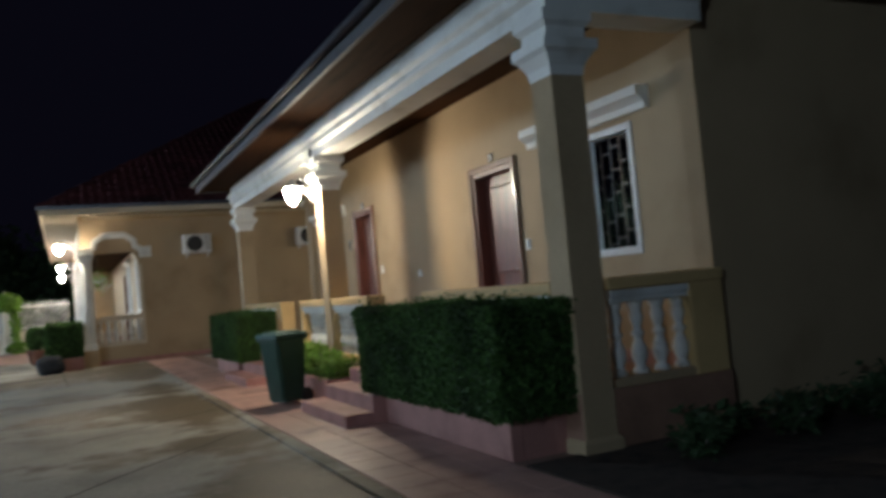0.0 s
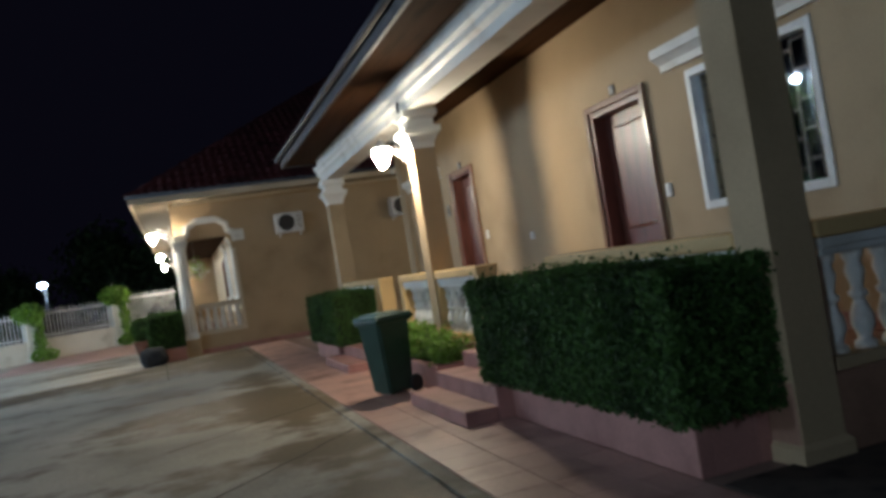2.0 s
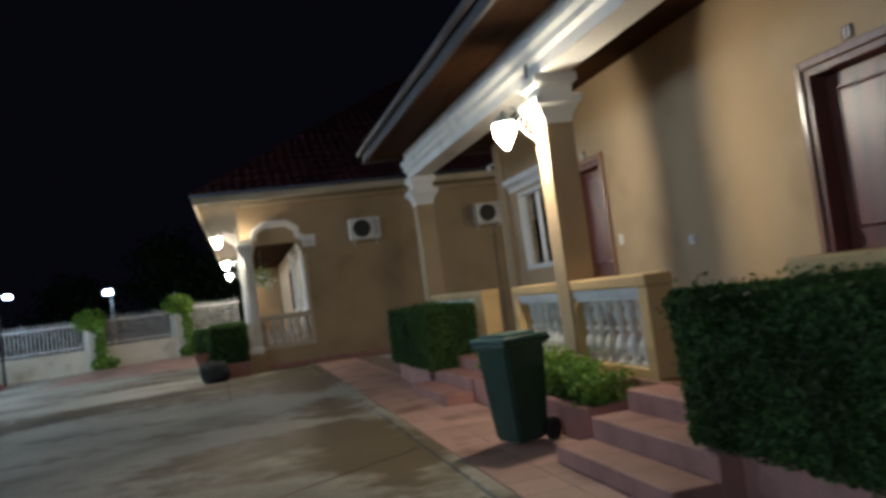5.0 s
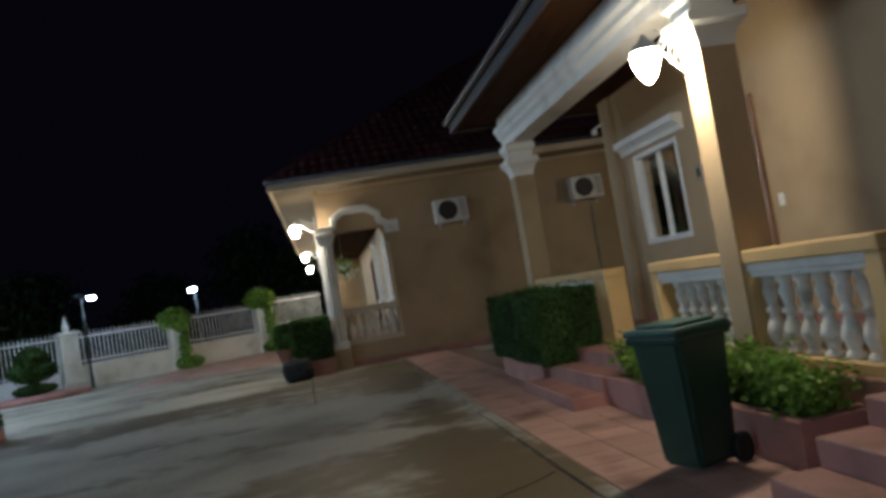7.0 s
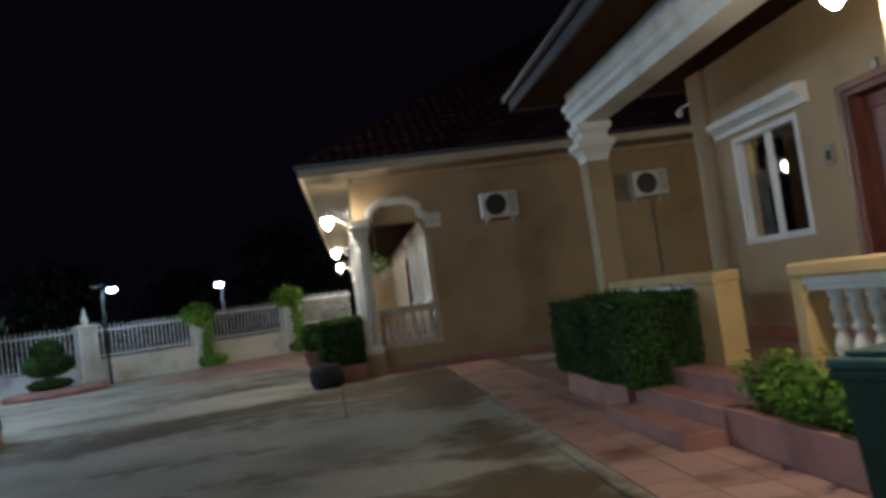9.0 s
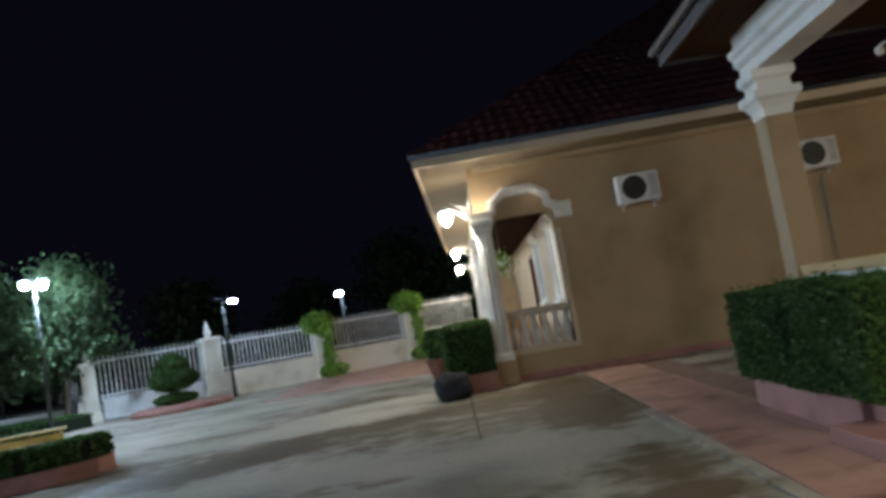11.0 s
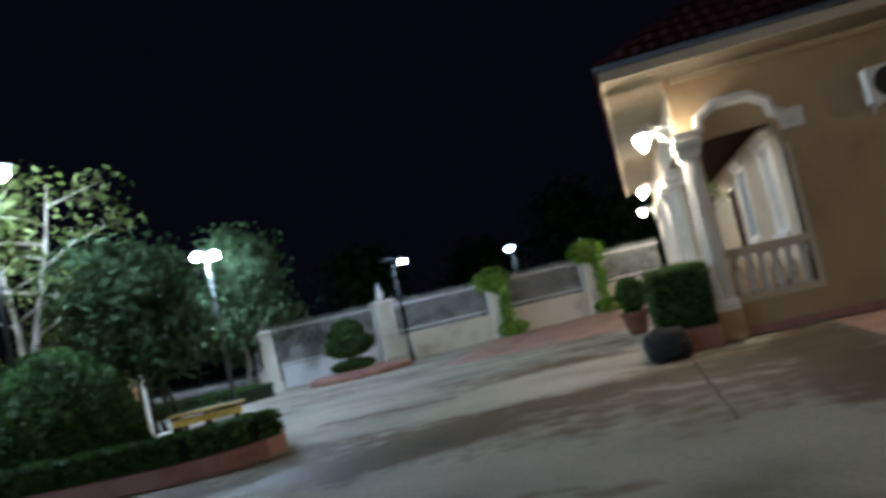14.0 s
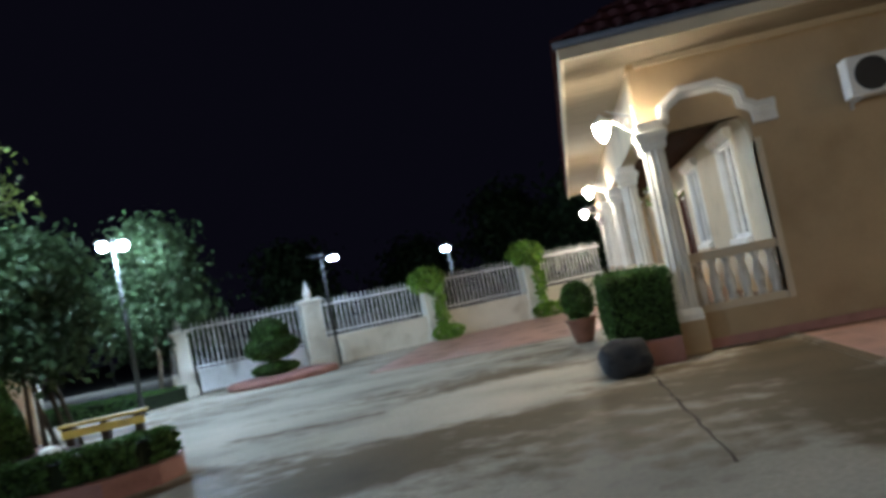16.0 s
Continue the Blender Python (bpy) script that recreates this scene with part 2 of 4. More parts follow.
def mesh_of(name, bm, mat):
    me = bpy.data.meshes.new(name)
    bm.normal_update()
    bm.to_mesh(me)
    bm.free()
    me.materials.append(mat)
    return me


def part(name, bm, mat, parent, label=""):
    ob = new(name, mesh_of(name, bm, mat))
    ob.parent = parent
    return tagged(ob, label)


def shared(name, me, parent, at=(0, 0, 0), rz=0.0):
    ob = new(name, me)
    ob.parent = parent
    ob.matrix_basis = pose(*at, 0, 0, rz)
    return ob


def thing(name, label, category, group="", at=(0, 0, 0), rz=0.0, kind=""):
    ob = new(name)
    ob.empty_display_size = 0.1
    ob.matrix_basis = pose(*at, 0, 0, rz)
    return tagged(ob, label, category, group, kind)


def structure(name, bm, mat, label="", category=""):
    return tagged(new(name, mesh_of(name, bm, mat)), label, category, "", "structure")


def wall_boxes(bm, axis, c0, c1, a, b, z0, z1, holes=()):
    """A wall of thickness c0..c1 that runs from a to b along axis, cut by holes (from, to, sill, head)."""
    cuts = sorted({a, b, *(h[0] for h in holes), *(h[1] for h in holes)})
    for s, e in zip(cuts, cuts[1:]):
        m = (s + e) / 2
        spans, low = [], z0
        for h in sorted((h for h in holes if h[0] < m < h[1]), key=lambda h: h[2]):
            spans.append((low, h[2]))
            low = h[3]
        spans.append((low, z1))
        for lo, hi in spans:
            if hi - lo > 1e-4:
                box(bm, *((c0, c1, s, e) if axis == "y" else (s, e, c0, c1)), lo, hi)
    bmesh.ops.remove_doubles(bm, verts=bm.verts, dist=1e-4)
    return bm


def leaf_mesh(name, places, normals, size, mat, rng, jitter=0.9, long=1.8):
    """Small folded leaves (two triangles each) at places, turned about their normals."""
    n = len(places)
    places, normals = np.asarray(places, float), np.asarray(normals, float)
    nrm = normals + jitter * rng.normal(size=(n, 3))
    nrm /= np.linalg.norm(nrm, axis=1)[:, None]
    u = np.cross(nrm, rng.normal(size=(n, 3)))
    u /= np.linalg.norm(u, axis=1)[:, None]
    v = np.cross(nrm, u)
    s = size * rng.uniform(0.6, 1.3, n)[:, None]
    tip, back = places + u * s * long / 2, places - u * s * long / 2
    a, b = places + v * s / 2 + nrm * s * 0.15, places - v * s / 2 + nrm * s * 0.15
    verts = np.stack([back, a, tip, b], 1).reshape(-1, 3)
    faces = [(4 * i, 4 * i + 1, 4 * i + 2, 4 * i + 3) for i in range(n)]
    me = bpy.data.meshes.new(name)
    me.from_pydata(verts.tolist(), [], faces)
    me.materials.append(mat)
    return me


def box_hedge(label, x0, x1, y0, y1, z0, z1, count, rng, leaf=0.034, bulge=0.0, light=LEAF):
    """A clipped hedge: an uneven core coloured as dark as inner shade, and a coat of small leaves."""
    root = thing("hedge", label, "hedge", at=((x0 + x1) / 2, (y0 + y1) / 2, z0))
    hx, hy, h = (x1 - x0) / 2, (y1 - y0) / 2, z1 - z0
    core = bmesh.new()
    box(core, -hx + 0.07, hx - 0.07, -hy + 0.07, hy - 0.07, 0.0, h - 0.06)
    part("core", core, HEDGE_SHADE_CORE, root)
    areas = np.array([2 * hy * h, 2 * hy * h, 2 * hx * h, 2 * hx * h, 4 * hx * hy])
    side = rng.choice(5, count, p=areas / areas.sum())
    p, q = rng.uniform(-1, 1, count), rng.uniform(0, 1, count)
    pts, nrm = np.zeros((count, 3)), np.zeros((count, 3))
    for k, (ax, sg) in enumerate(((0, -1), (0, 1), (1, -1), (1, 1))):
        s = side == k
        pts[s, ax], nrm[s, ax] = sg * (hx, hy)[ax], sg
        pts[s, 1 - ax], pts[s, 2] = p[s] * (hx, hy)[1 - ax], q[s] * h
    s = side == 4
    pts[s, 0], pts[s, 1], pts[s, 2], nrm[s, 2] = p[s] * hx, (2 * q[s] - 1) * hy, h, 1
    lump = np.array([noise.noise(Vector((a * 2.2 + x0, b * 2.2 + y0, c * 2.2))) for a, b, c in pts])
    depth = 0.045 * lump - np.abs(rng.normal(0, 0.035, count)) + 0.01
    pts += nrm * depth[:, None]
    if bulge:
        pts[:, 0] += np.sign(pts[:, 0]) * bulge * (pts[:, 2] / h) * (np.abs(pts[:, 0]) > hx * 0.8)
        pts[:, 1] += np.sign(pts[:, 1]) * bulge * (pts[:, 2] / h) * (np.abs(pts[:, 1]) > hy * 0.8)
    # sprigs that stand out of the clipped faces
    sprig = rng.random(count) < 0.03
    pts[sprig] += nrm[sprig] * rng.uniform(0.02, 0.08, sprig.sum())[:, None]
    ob = new("leaves", leaf_mesh("leaves", pts, nrm, leaf, light, rng))
    ob.parent = root
    return root


rng = np.random.default_rng(7)

# ---- ground ----
structure("ground", boxes((-400, 400, -400, 400, -0.30, -0.05)), DIRT_GROUND, "dark open ground beyond the fence", "ground")
yard = bmesh.new()
bmesh.ops.create_grid(yard, x_segments=2, y_segments=2, size=1)
for v in yard.verts:
    v.co = Vector((-20 + 30 * v.co.x, 22 + 30 * v.co.y, 0))
structure("yard", yard, CONCRETE, "worn grey concrete yard with damp brown stains", "yard")


def crack(a, b, wide=0.012):
    """An open joint in the concrete, slightly crooked."""
    bm = bmesh.new()
    a, b = Vector(a), Vector(b)
    n = max(4, int((b - a).length / 0.25))
    side = Vector((-(b - a).y, (b - a).x, 0)).normalized()
    rows = []
    for i in range(n + 1):
        c = a.lerp(b, i / n) + side * random.uniform(-0.02, 0.02)
        w = wide * random.uniform(0.5, 1.4)
        rows.append((bm.verts.new(c - side * w), bm.verts.new(c + side * w)))
    for p, q in zip(rows, rows[1:]):
        f = bm.faces.new((p[0], q[0], q[1], p[1]))
    bmesh.ops.recalc_face_normals(bm, faces=bm.faces)
    for f in bm.faces:
        if f.normal.z < 0:
            f.normal_flip()
    for v in bm.verts:
        v.co.z = 0.004
    return bm


for a, b in (((-0.38, 17.9, 0), (-0.50, 22.4, 0)), ((-1.9, 5.6, 0), (1.35, 9.2, 0)), ((-0.3, 10.0, 0), (1.35, 11.2, 0))):
    structure("crack", crack(a, b), SOIL, "open joint in the concrete", "crack")

# ---- pavement along the house ----
structure("pavement", boxes((1.50, 2.9, 2.0, 23.66, 0.0, 0.018)), JOINT, "red tiled pavement along the house", "pavement")
pavement = bpy.data.objects["pavement"]
structure("kerb", boxes((1.38, 1.50, 2.0, 23.6, 0.0, 0.024), bevel=0.006), CONCRETE, "flush concrete edging of the pavement", "kerb")
structure("lawn_side", boxes((2.46, 30, -20, 5.4, -0.04, 0.03)), SOIL, "dark planted ground beside the house", "ground")

# ---- main house ----
FX = 4.40        # facade
PX = 3.08        # line of the porch posts
FLOOR_Z = 0.45
W_A, W_B = (6.29, 7.75, 1.45, 2.66), (14.80, 16.15, 1.48, 2.70)
D_A, D_B = (8.43, 9.43, FLOOR_Z, 2.66), (13.11, 14.03, FLOOR_Z, 2.68)
wall = bmesh.new()
wall_boxes(wall, "y", FX, FX + 0.22, 5.45, 17.0, 0, 4.0, (W_A, W_B, D_A, D_B))
structure("wall_front", wall, PLASTER, "ochre plastered house front behind the porch", "wall")
structure("wall_side", boxes((FX + 0.22, 16, 5.45, 5.67, 0, 4.0)), PLASTER, "unlit ochre plastered side wall of the house", "wall")
structure("wall_back", boxes((FX + 0.22, 16, 16.78, 17.0, 0, 4.0), (15.8, 16, 5.67, 16.78, 0, 4.0)), PLASTER, "plastered rear walls of the house", "wall")
structure("pilaster", boxes((FX - 0.05, FX, 16.62, 17.0, FLOOR_Z, 3.66), bevel=0.008), PLASTER, "plastered pilaster at the house corner", "pilaster")
structure("porch_floor", boxes((2.93, FX, 5.35, 17.35, 0.0, FLOOR_Z), bevel=0.01), FLOOR, "raised red porch floor", "floor")
structure("porch_ceiling", boxes((3.23, FX, 5.35, 17.35, 3.66, 3.72)), SOFFIT, "brown timber porch ceiling", "ceiling")
structure("room_lining", boxes((FX + 1.6, FX + 1.65, 5.7, 16.7, FLOOR_Z, 3.6), (FX + 0.22, FX + 1.6, 10.9, 11.0, FLOOR_Z, 3.6), (FX + 0.225, FX + 1.6, 16.70, 16.775, FLOOR_Z, 3.6), (FX + 0.225, FX + 1.6, 5.675, 5.72, FLOOR_Z, 3.6), (FX + 0.225, FX + 1.6, 5.72, 16.70, FLOOR_Z - 0.05, FLOOR_Z - 0.002), (FX + 0.225, FX + 1.6, 5.72, 16.70, 3.602, 3.64)), DARK_ROOM, "near-black linings standing for unlit rooms behind the windows", "wall")
# base course
structure("baseboard", boxes((FX - 0.02, FX, 9.43, 13.11, FLOOR_Z, FLOOR_Z + 0.12), (FX - 0.02, FX, 14.03, 16.62, FLOOR_Z, FLOOR_Z + 0.12), (FX - 0.02, FX, 5.5, 8.43, FLOOR_Z, FLOOR_Z + 0.12)), MAROON, "maroon skirting along the porch wall", "baseboard")

# beam with its cornice
beam = extrude_profile([(-3.24, 3.25), (-2.92, 3.25), (-2.92, 3.36), (-2.87, 3.40), (-2.87, 3.46), (-2.83, 3.50), (-2.83, 3.55), (-2.90, 3.58), (-2.90, 3.715), (-3.24, 3.715)], "y", 5.30, 17.36)
structure("porch_beam", beam, WHITE, "white moulded beam above the porch posts", "beam")
structure("beam_end", extrude_profile([(-5.62, 3.25), (-5.30, 3.25), (-5.30, 3.40), (-5.25, 3.44), (-5.25, 3.52), (-5.30, 3.58), (-5.30, 3.715), (-5.62, 3.715)], "x", 3.24, FX), WHITE, "white moulded beam on the end of the porch", "beam")
EX, EY0, EY1 = 2.31, 4.3, 17.85
structure("soffit", boxes((EX + 0.02, 3.24, EY0, EY1, 3.72, 3.75), (3.24, 17.5, EY0, 5.30, 3.72, 3.75), (3.24, 17.5, 17.36, EY1, 3.72, 3.75)), SOFFIT, "brown timber boarding under the eaves", "soffit")
structure("fascia", boxes((EX - 0.03, EX + 0.02, EY0, EY1, 3.69, 3.87), (EX - 0.03, 17.5, EY1, EY1 + 0.05, 3.69, 3.87), (EX - 0.03, 17.5, EY0 - 0.05, EY0, 3.69, 3.87), bevel=0.006), FASCIA, "grey painted fascia board of the main roof", "fascia")
structure("gutter", tube([(EX - 0.08, EY0, 3.86), (EX - 0.08, EY1 + 0.06, 3.86)], 0.05), FASCIA, "grey gutter along the eaves", "gutter")


def hip_roof(name, x0, x1, y0, y1, z, slope, label):
    """A hipped roof of barrel tiles: corrugated courses that overlap like shingles."""
    half = min(x1 - x0, y1 - y0) / 2
    verts, faces = [], []
    pitch, course = 0.22, 0.34
    def face(a, along, up, length):
        rows = int(half / course)
        for r in range(rows):
            lo, hi = r * course, (r + 1) * course
            n = int((length - 2 * lo) / (pitch / 4))
            if n < 4:
                break
            base = len(verts)
            for t, lift in ((lo, 0.05), (hi + 0.04, 0.012)):
                for i in range(n + 1):
                    s = lo + (length - 2 * lo) * i / n
                    s = min(max(s, t), length - t) if t > lo else s
                    wave = 0.035 * abs(math.cos(math.pi * s / pitch))
                    p = Vector(a) + along * s + up * t
                    verts.append((p.x, p.y, z + t * slope + lift + wave))
            for i in range(n):
                faces.append((base + i, base + i + 1, base + n + 2 + i, base + n + 1 + i))
    X, Y = Vector((1, 0, 0)), Vector((0, 1, 0))
    face((x0, y0, 0), X, Y, x1 - x0), face((x1, y0, 0), Y, -X, y1 - y0)
    face((x1, y1, 0), -X, -Y, x1 - x0), face((x0, y1, 0), -Y, X, y1 - y0)
    me = bpy.data.meshes.new(name)
    me.from_pydata(verts, [], faces)
    me.materials.append(TILE_ROOF)
    return tagged(new(name, me), label, "roof", "", "structure")


hip_roof("roof_main", EX - 0.06, 17.6, EY0 - 0.08, EY1 + 0.08, 3.87, 0.60, "dark red tiled hip roof of the main house")

# ---- posts ----
def porch_post(y, shaft_base):
    root = thing("porch_post", "square ochre porch post with a white moulded capital", "post", "porch posts", (PX, y, shaft_base))
    part("shaft", lathe([(0.14, 0.10), (0.14, 2.90 - shaft_base)], square=True), PLASTER, root)
    part("base", lathe([(0.17, 0.0), (0.17, 0.10), (0.145, 0.13)], square=True), PLASTER, root)
    h = 2.80 - shaft_base
    part("capital", lathe([(0.142, h - 0.02), (0.155, h + 0.05), (0.165, h + 0.07), (0.20, h + 0.13), (0.235, h + 0.16), (0.235, h + 0.235), (0.17, h + 0.25), (0.17, h + 0.33), (0.215, h + 0.37), (0.215, h + 0.452)], square=True), WHITE, root, "white stepped capital")
    return root


posts = [porch_post(5.48, 0.0), porch_post(11.34, FLOOR_Z), porch_post(17.14, FLOOR_Z)]

# ---- balustrades of the porch ----
def baluster_mesh(h):
    r = 0.062
    return mesh_of("baluster", lathe([(r, 0), (r, 0.06 * h), (0.62 * r, 0.09 * h), (0.70 * r, 0.14 * h), (1.08 * r, 0.25 * h), (1.0 * r, 0.34 * h), (0.58 * r, 0.46 * h), (0.52 * r, 0.50 * h), (0.85 * r, 0.53 * h), (0.85 * r, 0.57 * h), (0.52 * r, 0.60 * h), (0.62 * r, 0.67 * h), (0.92 * r, 0.78 * h), (0.66 * r, 0.88 * h), (r, 0.94 * h), (r, h)], steps=12), STONE)


BAL = baluster_mesh(0.55)


def scalloped_bracket(y, side, top):
    """A curved corbel that widens a pier towards the rail above it."""
    bm = bmesh.new()
    arc = [(y + side * 0.09 * (1 - math.cos(k * math.pi / 10)), top - 0.16 * (1 - math.sin(k * math.pi / 10))) for k in range(6)]
    outline = arc + [(y - side * 0.004, top), (y - side * 0.004, top - 0.16)]
    A, B = ([bm.verts.new((x, *p)) for p in outline] for x in (-0.10, 0.10))
    for k in range(len(outline)):
        m = (k + 1) % len(outline)
        bm.faces.new((A[k], A[m], B[m], B[k]))
    bm.faces.new(A), bm.faces.new(B[::-1])
    bmesh.ops.recalc_face_normals(bm, faces=bm.faces)
    return bm


def balustrade(label, axis, c, a, b, z0, piers=(), top=1.27):
    """A low porch parapet: plinth, turned balusters, moulded handrail and square end piers."""
    root = thing("balustrade", label, "balustrade", "porch balustrades", (c, a, z0) if axis == "y" else (a, c, z0), 0 if axis == "y" else -90)
    n = b - a
    h = top - z0
    rail = boxes((-0.125, 0.125, -0.004, n + 0.004, h - 0.10, h), bevel=0.016)
    part("handrail", rail, YELLOW, root)
    part("rail_moulding", boxes((-0.105, 0.105, 0.03, n - 0.03, h - 0.16, h - 0.101), (-0.085, 0.085, 0.03, n - 0.03, h - 0.20, h - 0.16), bevel=0.01), WHITE, root, "white moulding under the handrail")
    part("plinth", boxes((-0.10, 0.10, 0.01, n - 0.01, 0, h - 0.20 - 0.55), bevel=0.006), YELLOW if axis == "y" else PLASTER, root)
    edges = sorted(piers)
    for p, w in edges:
        part("pier", boxes((-0.115, 0.115, p - w / 2, p + w / 2, 0, h - 0.099), bevel=0.01), YELLOW, root)
        for side in (-1, 1):
            if 0.1 < p + side * (w / 2 + 0.1) < n - 0.1:
                part("pier_bracket", scalloped_bracket(p + side * w / 2, side, h - 0.201), YELLOW, root)
    for s in np.arange(0.12, n - 0.09, 0.205):
        if all(abs(s - p) > w / 2 + 0.04 for p, w in edges):
            shared("baluster", BAL, root, (0, s, h - 0.20 - 0.55))
    return root


balustrade("ochre porch parapet with white turned balusters", "y", PX, 9.76, 12.90, FLOOR_Z, ((0.07, 0.14), (1.58, 0.30), (3.07, 0.14)))
balustrade("low porch parapet behind a clipped hedge", "y", PX, 5.66, 8.10, FLOOR_Z, ((2.37, 0.14),))
balustrade("low porch parapet with an ochre end pier", "y", PX, 14.10, 16.96, FLOOR_Z, ((0.20, 0.40),))
balustrade("weathered baluster parapet closing the porch end", "x", 5.48, 3.27, FX, FLOOR_Z, ((0.95, 0.34),))

# ---- windows and doors ----
def house_window(name, y0, y1, z0, z1, lintel, label, grille):
    root = thing(name, label, "window", "", (FX, y0, z0), 0, "structure")
    w, h = y1 - y0, z1 - z0
    part("window_frame", boxes((-0.012, 0.10, 0, 0.065, 0, h), (-0.012, 0.10, w - 0.065, w, 0, h), (-0.012, 0.10, 0.065, w - 0.065, 0, 0.07), (-0.012, 0.10, 0.065, w - 0.065, h - 0.065, h), (0.03, 0.09, w / 2 - 0.03, w / 2 + 0.03, 0.07, h - 0.065), bevel=0.006), METAL, root, "white aluminium frame")
    for a, b in ((0.065, w / 2 - 0.03), (w / 2 + 0.03, w - 0.065)):
        pane = part("pane", boxes((0.055, 0.061, a, b, 0.07, h - 0.07)), GLASS, root)
        pane.visible_shadow = False
    a, b = lintel[0] - y0, lintel[1] - y0
    part("lintel_moulding", extrude_profile([(0, lintel[2] - z0), (0.05, lintel[2] - z0), (0.06, lintel[2] - z0 + 0.06), (0.12, lintel[2] - z0 + 0.11), (0.14, lintel[2] - z0 + 0.12), (0.14, lintel[3] - z0), (0, lintel[3] - z0)], "y", a, b), WHITE, root, "white moulded lintel")
    if grille:
        bars = bmesh.new()
        rise = (h - 0.10) / 5
        for i in range(1, 9):
            y = 0.07 + (w - 0.14) * i / 9
            box(bars, 0.125, 0.139, y - 0.009, y + 0.009, 0.05, h - 0.05)
        for i in range(9):
            y = 0.07 + (w - 0.14) * (i + 0.5) / 9
            for k in range(5):
                z = 0.05 + rise * (k + (0.25, 0.8, 0.5)[i % 3])
                box(bars, 0.122, 0.137, y - 0.075, y + 0.075, z, z + 0.018)
        part("grille", bars, GRILLE, root, "brown iron security grille")
    return root


house_window("window_1", *W_A, (6.02, 8.02, 2.72, 2.92), "white two-pane window with iron grille and moulded lintel", True)
house_window("window_2", *W_B, (14.55, 16.45, 2.74, 2.94), "white two-pane window reflecting the porch lamp", False)


def house_door(name, y0, y1, z0, z1, label):
    root = thing(name, label, "door", "", (FX, y0, z0), 0, "structure")
    w, h = y1 - y0, z1 - z0
    part("door_frame", boxes((-0.02, 0.20, 0, 0.06, 0, h), (-0.02, 0.20, w - 0.06, w, 0, h), (-0.02, 0.20, 0.06, w - 0.06, h - 0.06, h), bevel=0.006), WOOD, root)
    part("architrave", boxes((-0.045, -0.003, -0.07, 0.0, 0, h + 0.07), (-0.045, -0.003, w, w + 0.07, 0, h + 0.07), (-0.045, -0.003, 0.0, w, h, h + 0.07), bevel=0.01), ARCHITRAVE, root, "glossy brown casing, its sheen partly in the colour")
    leaf = part("door_leaf", boxes((0.13, 0.175, 0.065, w - 0.065, 0.01, h - 0.065)), WOOD, root)
    for za, zb in ((0.16, 0.78), (0.95, h - 0.20)):
        part("door_panel", boxes((0.105, 0.128, 0.20, w - 0.20, za, zb), bevel=0.02), WOOD, leaf)
        rim = boxes((0.115, 0.129, 0.165, 0.19, za - 0.035, zb + 0.035), (0.115, 0.129, w - 0.19, w - 0.165, za - 0.035, zb + 0.035), (0.115, 0.129, 0.19, w - 0.19, za - 0.035, za - 0.01), (0.115, 0.129, 0.19, w - 0.19, zb + 0.01, zb + 0.035))
        part("panel_moulding", rim, WOOD, leaf)
    handle = tube([(0.13, 0.13, 0.98), (0.07, 0.13, 0.98), (0.065, 0.14, 0.98), (0.065, 0.25, 0.975)], 0.011)
    box(handle, 0.12, 0.13, 0.105, 0.155, 0.88, 1.06)
    part("door_handle", handle, CHROME, leaf, "steel lever handle on a plate")
    return root


house_door("door_1", *D_A, "dark red brown panelled door, closed")
house_door("door_2", *D_B, "dark red brown panelled door beside an intercom")


def wall_plate(name, label, category, y, z, w, h, mat, detail):
    root = thing(name, label, category, at=(FX, y, z))
    part("plate", boxes((-0.022, 0, -w / 2, w / 2, -h / 2, h / 2), bevel=0.006), mat, root)
    part(detail, boxes((-0.03, -0.022, -w / 4, w / 4, -h / 4, h / 4), bevel=0.003), BLACK if detail == "speaker" else METAL, root)


wall_plate("light_switch", "white plastic light switch beside the door", "switch", 8.24, 1.69, 0.085, 0.12, METAL, "rocker")
wall_plate("light_switch", "white plastic light switch on the porch wall", "switch", 12.85, 1.66, 0.085, 0.12, METAL, "rocker")
wall_plate("wall_socket", "small white socket on the porch wall", "socket", 11.33, 1.52, 0.10, 0.09, METAL, "rocker")
wall_plate("intercom", "grey intercom box beside the door", "intercom", 14.36, 2.18, 0.15, 0.19, CABLE, "speaker")
for y in (8.93, 13.57):
    sign = thing("room_number", "small dark number plate above the door", "sign", "room numbers", (FX, y, 2.80))
    part("plate", boxes((-0.015, 0, -0.05, 0.05, -0.05, 0.05), bevel=0.004), IRON, sign)
    part("number_bar", boxes((-0.019, -0.015, -0.03, -0.012, -0.04, 0.04), (-0.019, -0.015, 0.012, 0.03, -0.04, 0.04)), METAL, sign)

# ---- planters, steps ----
def planter(label, x0, x1, y0, y1, h):
    root = thing("planter", label, "planter", "maroon planters", (x0, y0, 0.018))
    w, d, h = x1 - x0, y1 - y0, h - 0.018
    part("wall", boxes((0, 0.10, 0, d, 0, h), (w - 0.10, w, 0, d, 0, h), (0.10, w - 0.10, 0, 0.10, 0, h), (0.10, w - 0.10, d - 0.10, d, 0, h), bevel=0.008), MAROON, root)
    part("soil", boxes((0.09, w - 0.09, 0.09, d - 0.09, 0.0, h - 0.05)), SOIL, root)
    return root


planter("maroon concrete planter holding a tall clipped hedge", 2.45, 2.93, 5.56, 8.02, 0.36)
planter("maroon concrete planter with low leafy plants", 2.43, 2.93, 9.96, 13.10, 0.30)
planter("maroon concrete planter holding a clipped hedge", 2.33, 2.93, 14.92, 17.05, 0.34)


